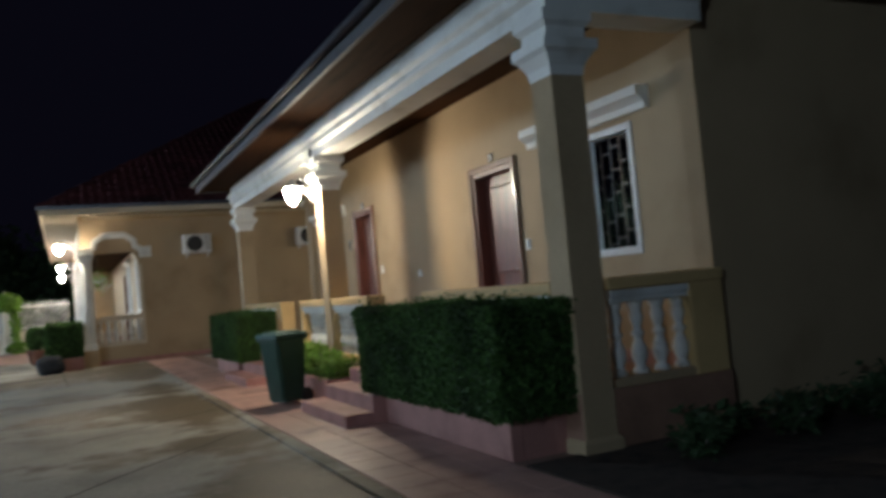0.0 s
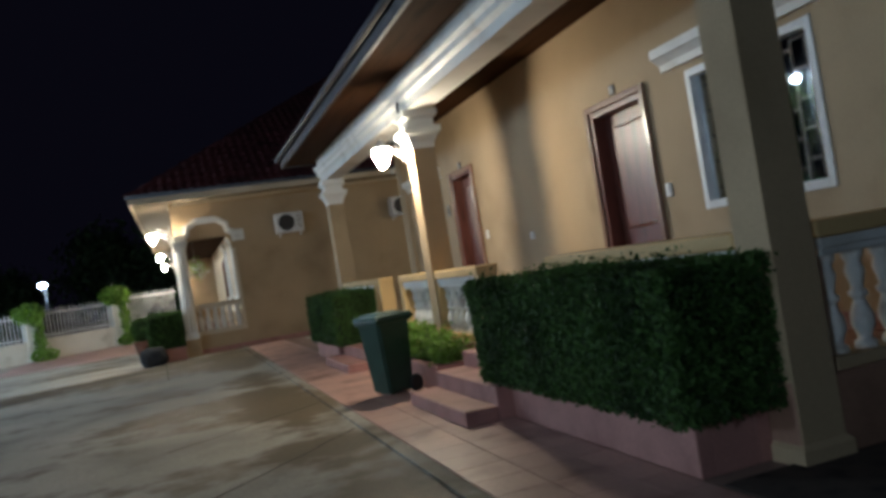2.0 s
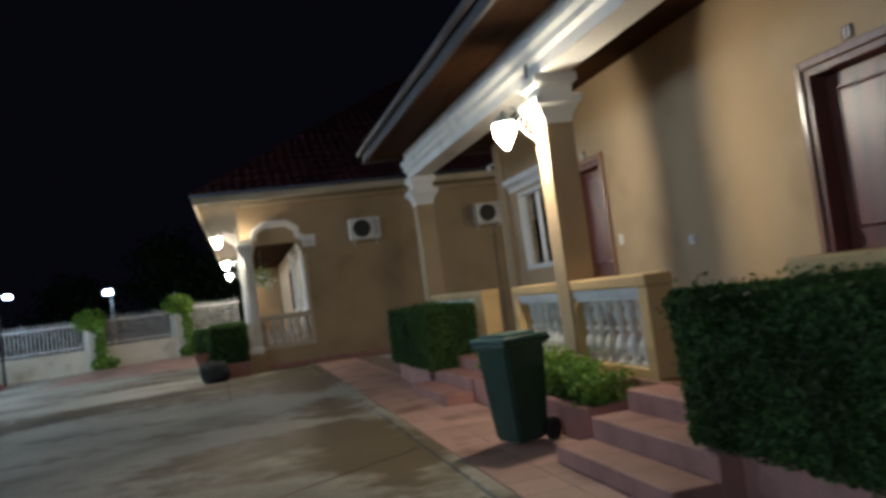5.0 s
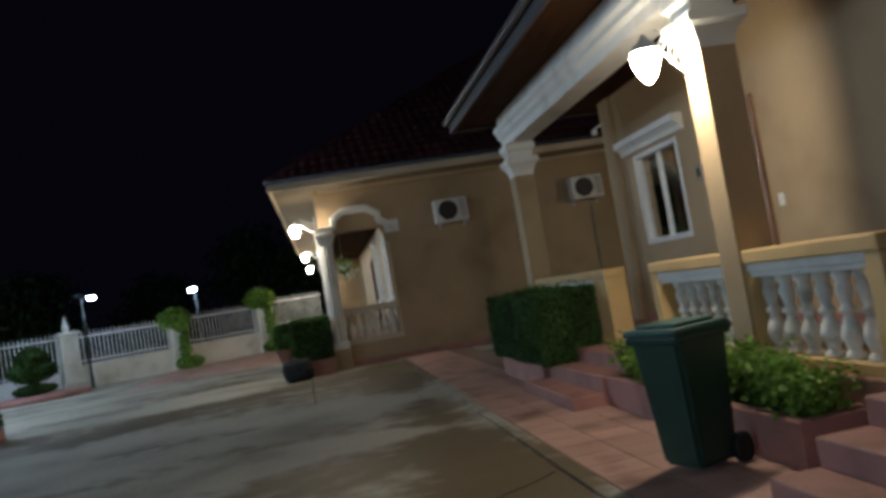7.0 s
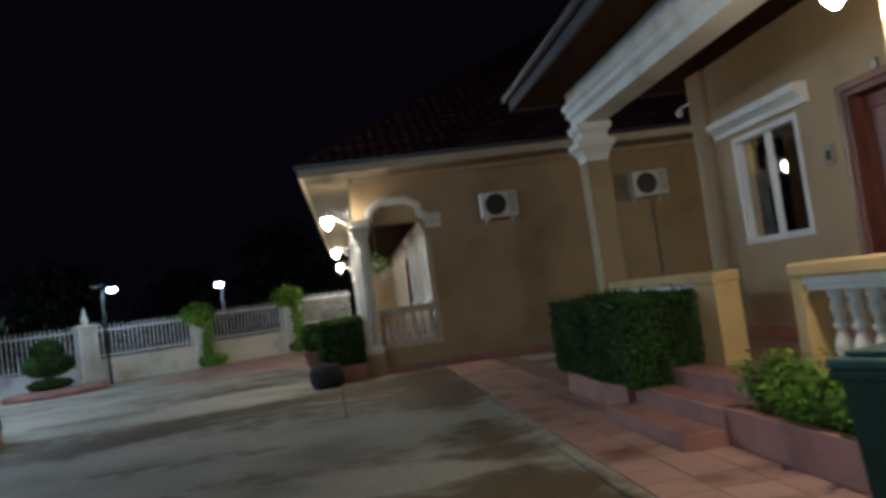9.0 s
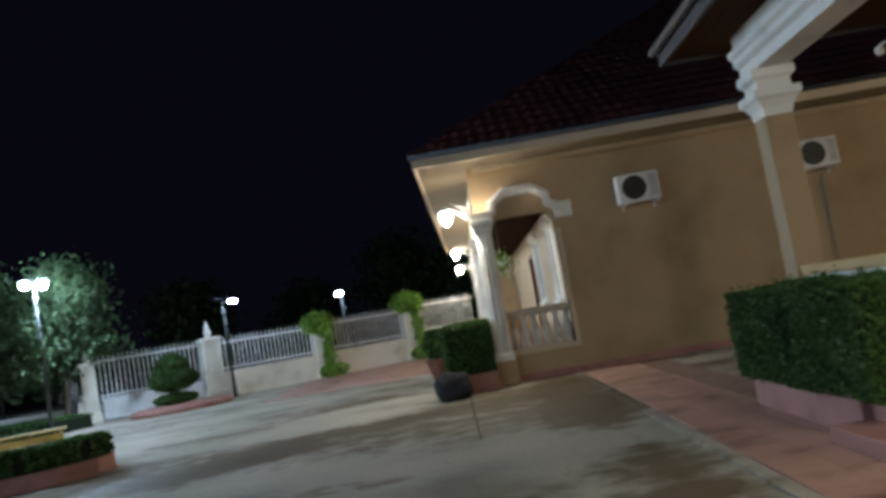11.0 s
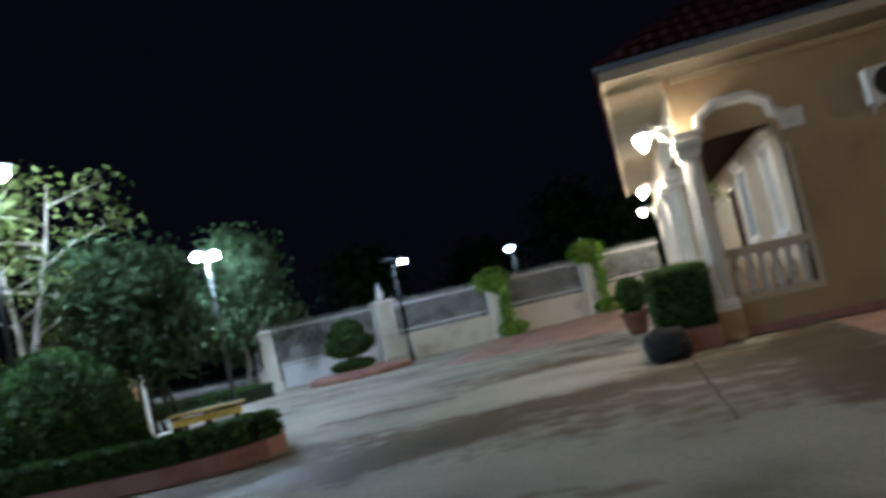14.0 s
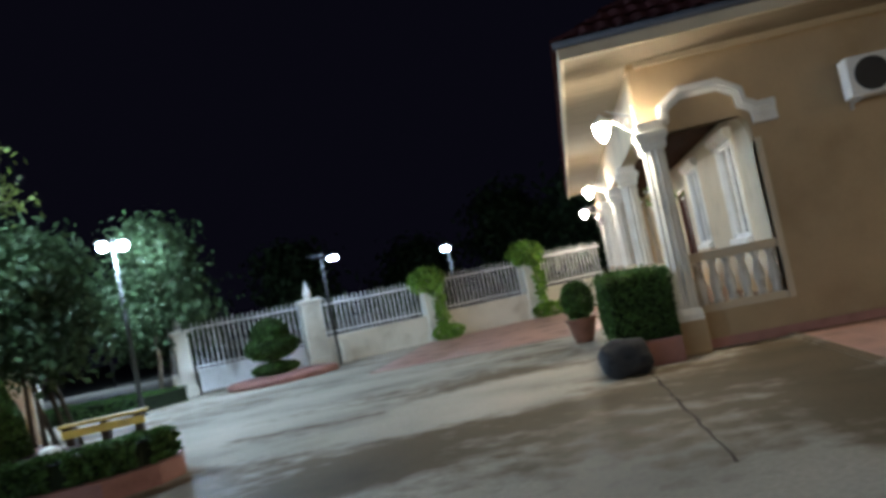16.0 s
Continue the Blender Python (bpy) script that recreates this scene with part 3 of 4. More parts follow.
def steps(label, y0, y1, depths):
    root = thing("porch_steps", label, "steps", "porch steps", (0, y0, 0.018))
    for i, (x0, x1, h) in enumerate(depths):
        part("step", boxes((x0, x1, 0, y1 - y0, 0, h - 0.018), bevel=0.012), MAROON, root)


steps("maroon painted concrete steps up to the porch", 8.02, 9.64, ((2.02, 2.31, 0.15), (2.31, 2.62, 0.30), (2.62, 2.93, 0.45)))
steps("maroon painted concrete steps beside the hedge planter", 13.10, 14.92, ((2.09, 2.40, 0.15), (2.40, 2.66, 0.30), (2.66, 2.93, 0.45)))

# ---- wing ----
WY, WX = 23.64, 0.10
WEND = 41.0
wing = bmesh.new()
wall_boxes(wing, "x", WY, WY + 0.24, WX, 14, 0.0, 3.96, ((0.36, 1.52, 0.48, 2.95),))
structure("wing_wall", wing, PLASTER, "ochre plastered gable wall of the wing", "wall")
structure("wing_base", boxes((WX - 0.03, 14, WY - 0.03, WY - 0.002, 0.0, 0.13), bevel=0.006), MAROON, "maroon base strip of the wing wall", "baseboard")
structure("wing_inner_wall", wall_boxes(bmesh.new(), "y", 1.72, 1.92, WY + 0.24, WEND, 0, 3.96, ((26.0, 27.2, 1.35, 2.95), (29.6, 30.9, 1.35, 2.95), (31.8, 32.8, 0.4, 2.7))), CREAM, "cream wall behind the wing porch", "wall")
structure("wing_room", boxes((3.2, 3.25, WY + 0.24, WEND, 0, 3.96)), DARK_ROOM, "near-black panel standing for the unlit wing rooms", "wall")
structure("wing_end_wall", boxes((WX, 14, WEND, WEND + 0.24, 0, 3.96)), PLASTER, "far end wall of the wing", "wall")
structure("wing_porch_floor", boxes((WX, 1.72, WY + 0.24, WEND, 0, 0.42)), FLOOR, "raised porch floor of the wing", "floor")
structure("wing_soffit", boxes((-0.74, 14, 22.30, WY, 3.96, 3.99), (-0.74, 1.72, WY, WEND + 1.2, 3.96, 3.99)), SOFFIT_PALE, "cream boarded soffit under the wing eaves", "soffit")
structure("wing_fascia", boxes((-0.80, 14, 22.22, 22.28, 3.87, 4.05), (-0.80, -0.74, 22.28, WEND + 1.2, 3.87, 4.05), bevel=0.006), CREAM, "cream fascia board of the wing roof", "fascia")
structure("wing_gutter", tube([(-0.85, 22.18, 4.05), (14, 22.18, 4.05)], 0.05), FASCIA, "grey gutter along the wing eaves", "gutter")
structure("wing_cornice", boxes((WX + 0.1, 14, WY - 0.06, WY, 3.88, 3.96)), CREAM, "cream cornice under the wing soffit", "trim")
hip_roof("roof_wing", -0.86, 14.2, 22.14, WEND + 1.4, 4.04, 0.62, "dark red tiled hip roof of the wing")
structure("wing_porch_ceiling", boxes((WX + 0.30, 1.72, WY + 0.24, WEND, 3.32, 3.36)), SOFFIT, "brown timber ceiling of the wing porch", "ceiling")
structure("wing_beam", boxes((WX + 0.02, WX + 0.30, WY + 0.24, WEND, 3.10, 3.96)), CREAM, "cream beam over the wing porch columns", "beam")

# arched opening in the wing wall: filling above a segmental arch, and its moulding
AX0, AX1 = 0.36, 1.52


def arch_curve(t):
    """Half-way round the stepped arch, 0 to 1 from one springing to the other: (x, z)."""
    a = math.pi * (1 - t)
    mid = (AX0 + AX1) / 2
    return mid + (AX1 - AX0) / 2 * math.cos(a), 2.58 + 0.58 * math.sin(a) ** 0.85


fill = bmesh.new()
N = 20
for k in range(N):
    (xa, za), (xb, zb) = arch_curve(k / N), arch_curve((k + 1) / N)
    za, zb = min(za, 2.95), min(zb, 2.95)
    v = [fill.verts.new(p) for p in ((xa, WY + 0.002, za), (xb, WY + 0.002, zb), (xb, WY + 0.002, 2.96), (xa, WY + 0.002, 2.96), (xa, WY + 0.238, za), (xb, WY + 0.238, zb), (xb, WY + 0.238, 2.96), (xa, WY + 0.238, 2.96))]
    for f in ((0, 1, 2, 3), (5, 4, 7, 6), (4, 5, 1, 0)):
        fill.faces.new([v[i] for i in f])
structure("arch_fill", fill, PLASTER, "plaster shoulders of the arched opening", "arch")
hood = bmesh.new()
line = [(0.02, 2.80), (0.34, 2.80), (0.36, 2.98), (0.50, 3.06), (0.52, 3.22), (0.70, 3.34), (1.18, 3.34), (1.36, 3.22), (1.38, 3.06), (1.52, 2.98), (1.54, 2.92), (1.86, 2.92)]
P2 = [Vector(p) for p in line]
NRM = []
for k in range(len(P2)):
    d = (P2[min(k + 1, len(P2) - 1)] - P2[max(k - 1, 0)]).normalized()
    NRM.append(Vector((-d.y, d.x)))
SECTION = ((0.0, 0.0), (0.0, 0.06), (0.065, 0.06), (0.07, 0.11), (0.13, 0.11), (0.135, 0.08), (0.17, 0.07), (0.17, 0.0))
rings = [[hood.verts.new((p.x + n.x * o, WY - out, p.y + n.y * o)) for o, out in SECTION] for p, n in zip(P2, NRM)]
for a, b in zip(rings, rings[1:]):
    for k in range(len(SECTION) - 1):
        hood.faces.new((a[k], b[k], b[k + 1], a[k + 1]))
hood.faces.new(rings[0]), hood.faces.new(rings[-1][::-1])
bmesh.ops.recalc_face_normals(hood, faces=hood.faces)
structure("arch_moulding", hood, WHITE, "white stepped moulding round the arched opening", "trim")
structure("arch_bracket", boxes((1.54, 1.86, WY - 0.08, WY, 2.80, 2.92), (0.02, 0.34, WY - 0.08, WY, 2.68, 2.80), bevel=0.01), WHITE, "white brackets under the arch moulding", "trim")
structure("arch_jamb", boxes((1.52, 1.60, WY - 0.03, WY + 0.2, 0.48, 2.62)), CREAM, "cream jamb of the arched opening", "trim")

bal = thing("balustrade", "cream baluster parapet in the arched opening of the wing", "balustrade", "porch balustrades", (AX0, WY + 0.12, 0.48))
part("handrail", boxes((0, 1.16, -0.13, 0.13, 0.68, 0.80), bevel=0.012), CREAM, bal)
part("plinth", boxes((0, 1.16, -0.11, 0.11, 0, 0.10)), CREAM, bal)
FLAT_BAL = mesh_of("baluster", lathe([(0.07, 0), (0.07, 0.05), (0.05, 0.08), (0.085, 0.22), (0.05, 0.42), (0.04, 0.50), (0.07, 0.54), (0.07, 0.58)], steps=10), STONE)
for i in range(6):
    shared("baluster", FLAT_BAL, bal, (0.11 + 0.19 * i, 0, 0.10))


def fluted_column(x, y, z0, lamp_side, label):
    root = thing("fluted_column", label, "column", "fluted columns of the wing", (x, y, z0))
    n, r = 40, 0.16
    bm = bmesh.new()
    rings = []
    for z, k in ((0.16, 1.0), (2.30, 0.92)):
        rings.append([bm.verts.new(((r - 0.034 * (i % 4 in (1, 2))) * k * math.cos(2 * math.pi * i / n), (r - 0.034 * (i % 4 in (1, 2))) * k * math.sin(2 * math.pi * i / n), z)) for i in range(n)])
    for i in range(n):
        bm.faces.new((rings[0][i], rings[0][(i + 1) % n], rings[1][(i + 1) % n], rings[1][i]))
    part("shaft", bm, WHITE, root)
    part("base", lathe([(0.175, 0), (0.175, 0.07), (0.16, 0.16)], square=True), WHITE, root)
    part("capital", lathe([(0.15, 2.28), (0.17, 2.32), (0.17, 2.38), (0.21, 2.45), (0.21, 2.52), (0.17, 2.54), (0.17, 2.66)], square=True), WHITE, root)
    return root


for y in (23.60, 28.2, 32.3, 36.4, 40.3):
    fluted_column(0.20, y - (0.10 if y < 24 else 0), 0.44, True, "white fluted column on the wing porch")
structure("wing_parapet", boxes((0.08, 0.32, 23.9, 40.3, 0.42, 1.20)), CREAM, "cream parapet between the wing columns", "parapet")
structure("column_plinth", boxes((0.01, 0.38, 23.31, WY - 0.002, 0.0, 0.44), bevel=0.008), PLASTER, "ochre plinth under the corner column", "plinth")


def wing_window(name, y0, y1, label):
    root = thing(name, label, "window", "", (1.72, y0, 1.35), 0, "structure")
    w, h = y1 - y0, 1.60
    part("window_frame", boxes((0.0, 0.08, 0, 0.07, 0, h), (0.0, 0.08, w - 0.07, w, 0, h), (0.0, 0.08, 0.07, w - 0.07, 0, 0.07), (0, 0.08, 0.07, w - 0.07, h - 0.07, h), (0.01, 0.07, w / 2 - 0.03, w / 2 + 0.03, 0.07, h - 0.07)), METAL, root)
    part("window_surround", boxes((-0.03, 0, -0.12, 0, -0.05, h + 0.05), (-0.03, 0, w, w + 0.12, -0.05, h + 0.05)), WHITE, root)
    part("lintel_moulding", extrude_profile([(0, h), (0.06, h), (0.14, h + 0.10), (0.14, h + 0.18), (0, h + 0.18)], "y", -0.2, w + 0.2), WHITE, root)
    part("window_sill", boxes((-0.10, 0.0, -0.12, w + 0.12, -0.10, 0.0), bevel=0.01), WHITE, root)
    for a, b in ((0.07, w / 2 - 0.03), (w / 2 + 0.03, w - 0.07)):
        pane = part("pane", boxes((0.04, 0.046, a, b, 0.07, h - 0.07)), GLASS, root)
        pane.visible_shadow = False
    cloth = bmesh.new()
    rows = [[cloth.verts.new((0.16 + 0.025 * math.sin(i * 1.9), w * i / 40, z)) for i in range(41)] for z in (0.02, h - 0.02)]
    for i in range(40):
        if i < 4 or i > 36:
            cloth.faces.new((rows[0][i], rows[0][i + 1], rows[1][i + 1], rows[1][i]))
    part("curtain", cloth, CURTAIN, root)


wing_window("window_3", 26.0, 27.2, "white window with pale curtains on the wing porch")
wing_window("window_4", 29.6, 30.9, "white window with pale curtains on the wing porch")
dr = thing("door_3", "brown timber door on the wing porch", "door", "", (1.72, 31.8, 0.42), 0, "structure")
part("door_frame", boxes((-0.03, 0.10, 0, 0.07, 0, 2.28), (-0.03, 0.10, 0.93, 1.0, 0, 2.28), (-0.03, 0.10, 0.07, 0.93, 2.2, 2.28)), WOOD, dr)
part("door_leaf", boxes((0.04, 0.08, 0.075, 0.925, 0, 2.195)), WOOD, dr)


def air_conditioner(x, y, z, label):
    root = thing("air_conditioner", label, "air conditioner", "outdoor air conditioners", (x, y, z))
    part("casing", boxes((0, 0.74, 0, 0.30, 0, 0.51), bevel=0.018), METAL, root)
    part("fan_grille", lathe([(0.215, 0), (0.215, 0.012), (0.19, 0.016)], steps=28), BLACK, root, "black round fan grille").matrix_basis = pose(0.29, -0.001, 0.255, 90, 0, 0)
    part("side_grille", boxes(*[(0.56, 0.70, -0.004, -0.001, 0.08 + 0.05 * k, 0.10 + 0.05 * k) for k in range(8)]), CABLE, root)
    for s in (0.10, 0.66):
        part("wall_bracket", boxes((s, s + 0.035, 0.02, WY - y, -0.035, 0.0), (s, s + 0.035, WY - y - 0.03, WY - y, -0.10, -0.035)), METAL, root)
    return root


air_conditioner(2.67, 23.22, 2.80, "white outdoor air conditioner bracketed to the wall")
air_conditioner(5.85, 23.22, 2.85, "white outdoor air conditioner with a pipe down the wall")
pipe = thing("drain_pipe", "thin grey pipe running down the ochre wall", "pipe", at=(6.36, WY - 0.03, 0.1))
part("pipe", tube([(0, -0.15, 2.7), (0, -0.02, 2.55), (0, -0.02, 1.4), (0.02, -0.02, 0)], 0.022), CABLE, pipe)

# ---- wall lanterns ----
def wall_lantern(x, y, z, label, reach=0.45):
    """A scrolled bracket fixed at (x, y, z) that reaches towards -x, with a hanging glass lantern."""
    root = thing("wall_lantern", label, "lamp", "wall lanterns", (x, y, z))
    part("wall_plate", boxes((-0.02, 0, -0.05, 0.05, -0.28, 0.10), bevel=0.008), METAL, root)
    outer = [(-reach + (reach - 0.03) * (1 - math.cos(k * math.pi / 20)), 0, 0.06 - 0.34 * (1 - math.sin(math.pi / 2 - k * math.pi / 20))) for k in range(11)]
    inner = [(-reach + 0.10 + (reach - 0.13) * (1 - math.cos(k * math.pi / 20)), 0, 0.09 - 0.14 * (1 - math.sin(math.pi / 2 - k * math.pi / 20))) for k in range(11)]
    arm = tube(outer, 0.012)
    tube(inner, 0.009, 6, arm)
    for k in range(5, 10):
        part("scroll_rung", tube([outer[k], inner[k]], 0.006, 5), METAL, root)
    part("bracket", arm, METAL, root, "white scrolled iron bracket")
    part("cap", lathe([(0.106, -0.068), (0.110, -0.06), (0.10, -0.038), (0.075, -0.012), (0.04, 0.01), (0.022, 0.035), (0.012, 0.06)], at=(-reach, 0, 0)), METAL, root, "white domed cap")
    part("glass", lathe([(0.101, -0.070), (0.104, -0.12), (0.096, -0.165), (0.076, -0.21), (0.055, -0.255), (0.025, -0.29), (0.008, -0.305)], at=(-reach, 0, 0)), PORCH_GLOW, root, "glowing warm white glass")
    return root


wall_lantern(PX - 0.14, 11.34, 2.90, "white scrolled wall lantern, lit, on the porch post", 0.36)
for y in (23.38, 32.3, 40.3):
    wall_lantern(0.04, y, 3.27, "white scrolled wall lantern, lit, on a wing column", 0.44)
# unseen; added for the side light on the wing wall by the air conditioner
wall_lantern(9.6, 17.02, 2.95, "unseen lit wall lantern, added in the passage behind the house", 0.42).matrix_basis = pose(9.6, 17.02, 2.95, 0, 0, -90)
dome = thing("security_camera", "small white dome camera at the house corner", "camera", at=(4.38, 17.36, 3.31))
part("dome", lathe([(0.012, -0.05), (0.034, -0.04), (0.045, -0.015), (0.045, 0.02), (0.04, 0.04)], 16), METAL, dome)
part("mount", boxes((-0.014, 0.014, -0.36, 0.0, 0.038, 0.06), bevel=0.004), METAL, dome)

hook = thing("cable_hook", "small dark cable hook on the beam above the lantern", "hook", at=(2.895, 11.34, 3.22))
part("hook", tube([(0, 0, 0.24), (-0.02, 0, 0.12), (-0.015, 0.01, 0.0)], 0.012, 6), IRON, hook)

# ---- hedges and plants by the house ----
box_hedge("tall clipped dark green hedge in a maroon planter", 2.30, 2.95, 5.40, 8.22, 0.33, 1.15, 60000, rng, 0.022, 0.03)
box_hedge("clipped dark green hedge in a maroon planter", 2.28, 2.95, 14.55, 17.2, 0.30, 1.12, 36000, rng, 0.024, 0.02)
box_hedge("clipped dark green hedge beside the wing column", -0.84, 0.0, 23.05, 26.2, 0.30, 1.18, 26000, rng, 0.028)


def leafy_plant(x, y, z, r, h, count, mat, label, leaf=0.09):
    root = thing("leafy_plant", label, "plant", "low planter plants", (x, y, z))
    stems = bmesh.new()
    pts, nrm = [], []
    for k in range(9):
        a, t = rng.uniform(0, 6.283), rng.uniform(0.2, 0.9)
        tip = (r * t * math.cos(a), r * t * math.sin(a), h * rng.uniform(0.6, 1.0))
        tube([(0, 0, 0), (tip[0] * 0.4, tip[1] * 0.4, tip[2] * 0.6), tip], [0.008, 0.006, 0.003], 5, stems)
        for _ in range(count // 9):
            s = rng.uniform(0.35, 1.05)
            pts.append([tip[i] * s + rng.normal(0, 0.05) for i in range(3)])
            nrm.append((tip[0] * 0.5, tip[1] * 0.5, 1.0))
    part("stem", stems, BARK, root)
    ob = new("leaves", leaf_mesh("leaves", pts, nrm, leaf, mat, rng, 0.6, 2.0))
    ob.parent = root
    return root


for k, y in enumerate(np.arange(10.14, 13.0, 0.24)):
    leafy_plant(2.66, y, 0.24, 0.26, 0.32 + 0.05 * (k % 3), 820, LEAF_LIGHT, "bushy light green plant in the maroon planter", 0.034)

for k in range(11):
    leafy_plant(3.5 + 0.42 * k, 4.75 + 0.3 * (k % 2), 0.03, 0.28, 0.17 + 0.05 * (k % 3), 300, LEAF_DARK, "low dark shrub in the bed beside the porch end", 0.05)

basket = thing("hanging_plant", "white flowering plant hanging from the wing porch ceiling", "hanging plant", at=(0.62, 27.3, 2.30))
part("cord", tube([(0, 0, 0.08), (0, 0, 1.02)], 0.006, 5), CABLE, basket)
part("basket", lathe([(0.06, -0.14), (0.12, -0.08), (0.15, 0.0), (0.14, 0.01)], 16), TERRACOTTA, basket)
u = rng.normal(size=(420, 3))
for title, mat, count in (("leaves", LEAF_LIGHT, 260), ("flowers", WHITE, 160)):
    p = u[:count] * np.array([0.12, 0.12, 0.13]) + np.array([0, 0, 0.04 if title == "leaves" else -0.02])
    spray = tagged(new(title, leaf_mesh(title, p, u[:count], 0.05, mat, rng)), "", "", "", "stuff")
    spray.parent = basket

# ---- far forecourt ----
structure("forecourt", boxes((-6.0, 0.1, 30.0, 39.5, 0.0, 0.014)), RED_TILE, "red paved forecourt beside the wing", "pavement")

# ---- wheelie bin ----
def wheelie_bin(x, y, rz):
    root = thing("wheelie_bin", "dark green plastic wheelie bin with a closed lid", "bin", at=(x, y, 0.018), rz=rz)
    bm = bmesh.new()
    lo = [bm.verts.new(p) for p in ((-0.19, -0.20, 0.04), (0.19, -0.20, 0.04), (0.19, 0.20, 0.04), (-0.19, 0.20, 0.04))]
    hi = [bm.verts.new(p) for p in ((-0.24, -0.28, 0.84), (0.24, -0.28, 0.84), (0.24, 0.25, 0.84), (-0.24, 0.25, 0.84))]
    for i in range(4):
        bm.faces.new((lo[i], lo[(i + 1) % 4], hi[(i + 1) % 4], hi[i]))
    bm.faces.new(lo[::-1]), bm.faces.new(hi)
    bmesh.ops.bevel(bm, geom=list(bm.edges), offset=0.03, segments=3, affect="EDGES")
    part("body", bm, GREEN, root)
    part("rim", boxes((-0.265, 0.265, -0.305, 0.27, 0.81, 0.86), bevel=0.015), GREEN, root)
    lid = boxes((-0.27, 0.27, -0.32, 0.28, 0.862, 0.905), bevel=0.018)
    box(lid, -0.20, 0.20, -0.24, 0.18, 0.905, 0.93, bevel=0.012)
    part("lid", lid, GREEN_LID, root, "paler green lid")
    part("handle_bar", tube([(-0.22, 0.33, 0.85), (0.22, 0.33, 0.85)], 0.015), GREEN, root)
    for s in (-0.19, 0.19):
        part("handle_lug", boxes((s - 0.02, s + 0.02, 0.27, 0.345, 0.83, 0.87)), GREEN, root)
        wheel = part("wheel", lathe([(0.07, -0.025), (0.10, -0.02), (0.10, 0.02), (0.07, 0.025)], 20), RUBBER, root)
        wheel.matrix_basis = pose(s * 1.16, 0.22, 0.10, 0, 90, 0)
    root.scale = (0.82, 0.82, 0.98)


wheelie_bin(2.08, 10.52, -68)

# ---- pot and dark grey heap by the wing ----
pot = thing("potted_shrub", "round clipped shrub in a dark terracotta pot", "potted plant", at=(-1.2, 28.0, 0))
part("pot", lathe([(0.16, 0), (0.20, 0.10), (0.27, 0.38), (0.30, 0.42), (0.30, 0.46), (0.25, 0.46), (0.23, 0.40)], 24), TERRACOTTA, pot)
u = rng.normal(size=(1800, 3))
u /= np.linalg.norm(u, axis=1)[:, None]
shrub = new("leaves", leaf_mesh("leaves", u * np.array([0.30, 0.30, 0.36]) * rng.uniform(0.75, 1.05, (1800, 1)) + np.array([0, 0, 0.80]), u, 0.06, LEAF, rng))
shrub.parent = pot
structure("wing_bed", boxes((-0.84, 0.005, 22.95, 26.3, 0, 0.32), bevel=0.01), MAROON, "maroon concrete bed under the wing hedge", "planter")
# one rounded dark grey body, cut flat at the ground
heap = bmesh.new()
bmesh.ops.create_icosphere(heap, subdivisions=4, radius=1)
for v in heap.verts:
    d = noise.noise(v.co * 1.4) * 0.10
    v.co = Vector((math.copysign(abs(v.co.x) ** 0.7, v.co.x) * (0.33 + d * 0.3), math.copysign(abs(v.co.y) ** 0.7, v.co.y) * 0.30, max(0, v.co.z * 0.24 + 0.20 + d)))
for f in heap.faces:
    f.smooth = True
cover = thing("grey_heap", "dark grey rounded heap against the bed", "bundle", at=(-0.74, 22.62, 0.0))
part("cloth", heap, HEAP_GREY, cover)

# ---- fence, posts and gate ----
FA, FB = Vector((-12.45, 33.62, 0)), Vector((-0.10, 41.5, 0))
fdir = (FB - FA).normalized()
fang = math.degrees(math.atan2(fdir.y, fdir.x))


def fence_point(s, z=0.0):
    return FA + fdir * s + Vector((0, 0, z))


def along(x):
    return (x - FA.x) / fdir.x


BAR = mesh_of("bar", boxes((-0.017, 0.017, -0.010, 0.010, 0, 1.19), (-0.008, 0.008, -0.006, 0.006, 1.19, 1.25)), FENCE)


def fence_panel(s0, s1, low, high, label, solid=True):
    p = fence_point(s0)
    root = thing("railing", label, "railing", "boundary fence", p, fang)
    n = s1 - s0
    if solid:
        part("low_wall", boxes((0, n, -0.12, 0.12, 0, low), (0, n, -0.15, 0.15, low - 0.10, low), bevel=0.008), FENCE_WALL, root, "cream rendered low wall")
    else:
        part("gate_panel", boxes((0.05, n - 0.05, -0.02, 0.02, 0.06, low), (0, n, -0.03, 0.03, low, low + 0.05), bevel=0.004), FENCE, root, "white sheet metal lower panel")
    for z in (low + 0.10, high - 0.22):
        part("rail", boxes((0, n, -0.022, 0.022, z, z + 0.05)), FENCE, root)
    for s in np.arange(0.07, n - 0.03, 0.145):
        b = shared("bar", BAR, root, (s, 0, low))
        b.scale = (1, 1, (high - low) / 1.25)
    return root


def fence_post(s, h, w, label, finial=True):
    root = thing("fence_post", label, "post", "fence posts", fence_point(s), fang)
    part("shaft", boxes((-w / 2, w / 2, -w / 2, w / 2, 0, h), (-w / 2 - 0.05, w / 2 + 0.05, -w / 2 - 0.05, w / 2 + 0.05, 0, 0.30), bevel=0.012), FENCE_WALL, root)
    part("cap", lathe([(w / 2 + 0.04, h), (w / 2 + 0.07, h + 0.06), (w / 2 + 0.07, h + 0.11), (w / 2 - 0.05, h + 0.16)], square=True), FENCE_WALL, root)
    if finial:
        part("finial", lathe([(0.09, h + 0.16), (0.12, h + 0.22), (0.13, h + 0.34), (0.08, h + 0.46), (0.05, h + 0.56), (0.015, h + 0.72)], 12), WHITE, root, "white pointed finial")
    return root


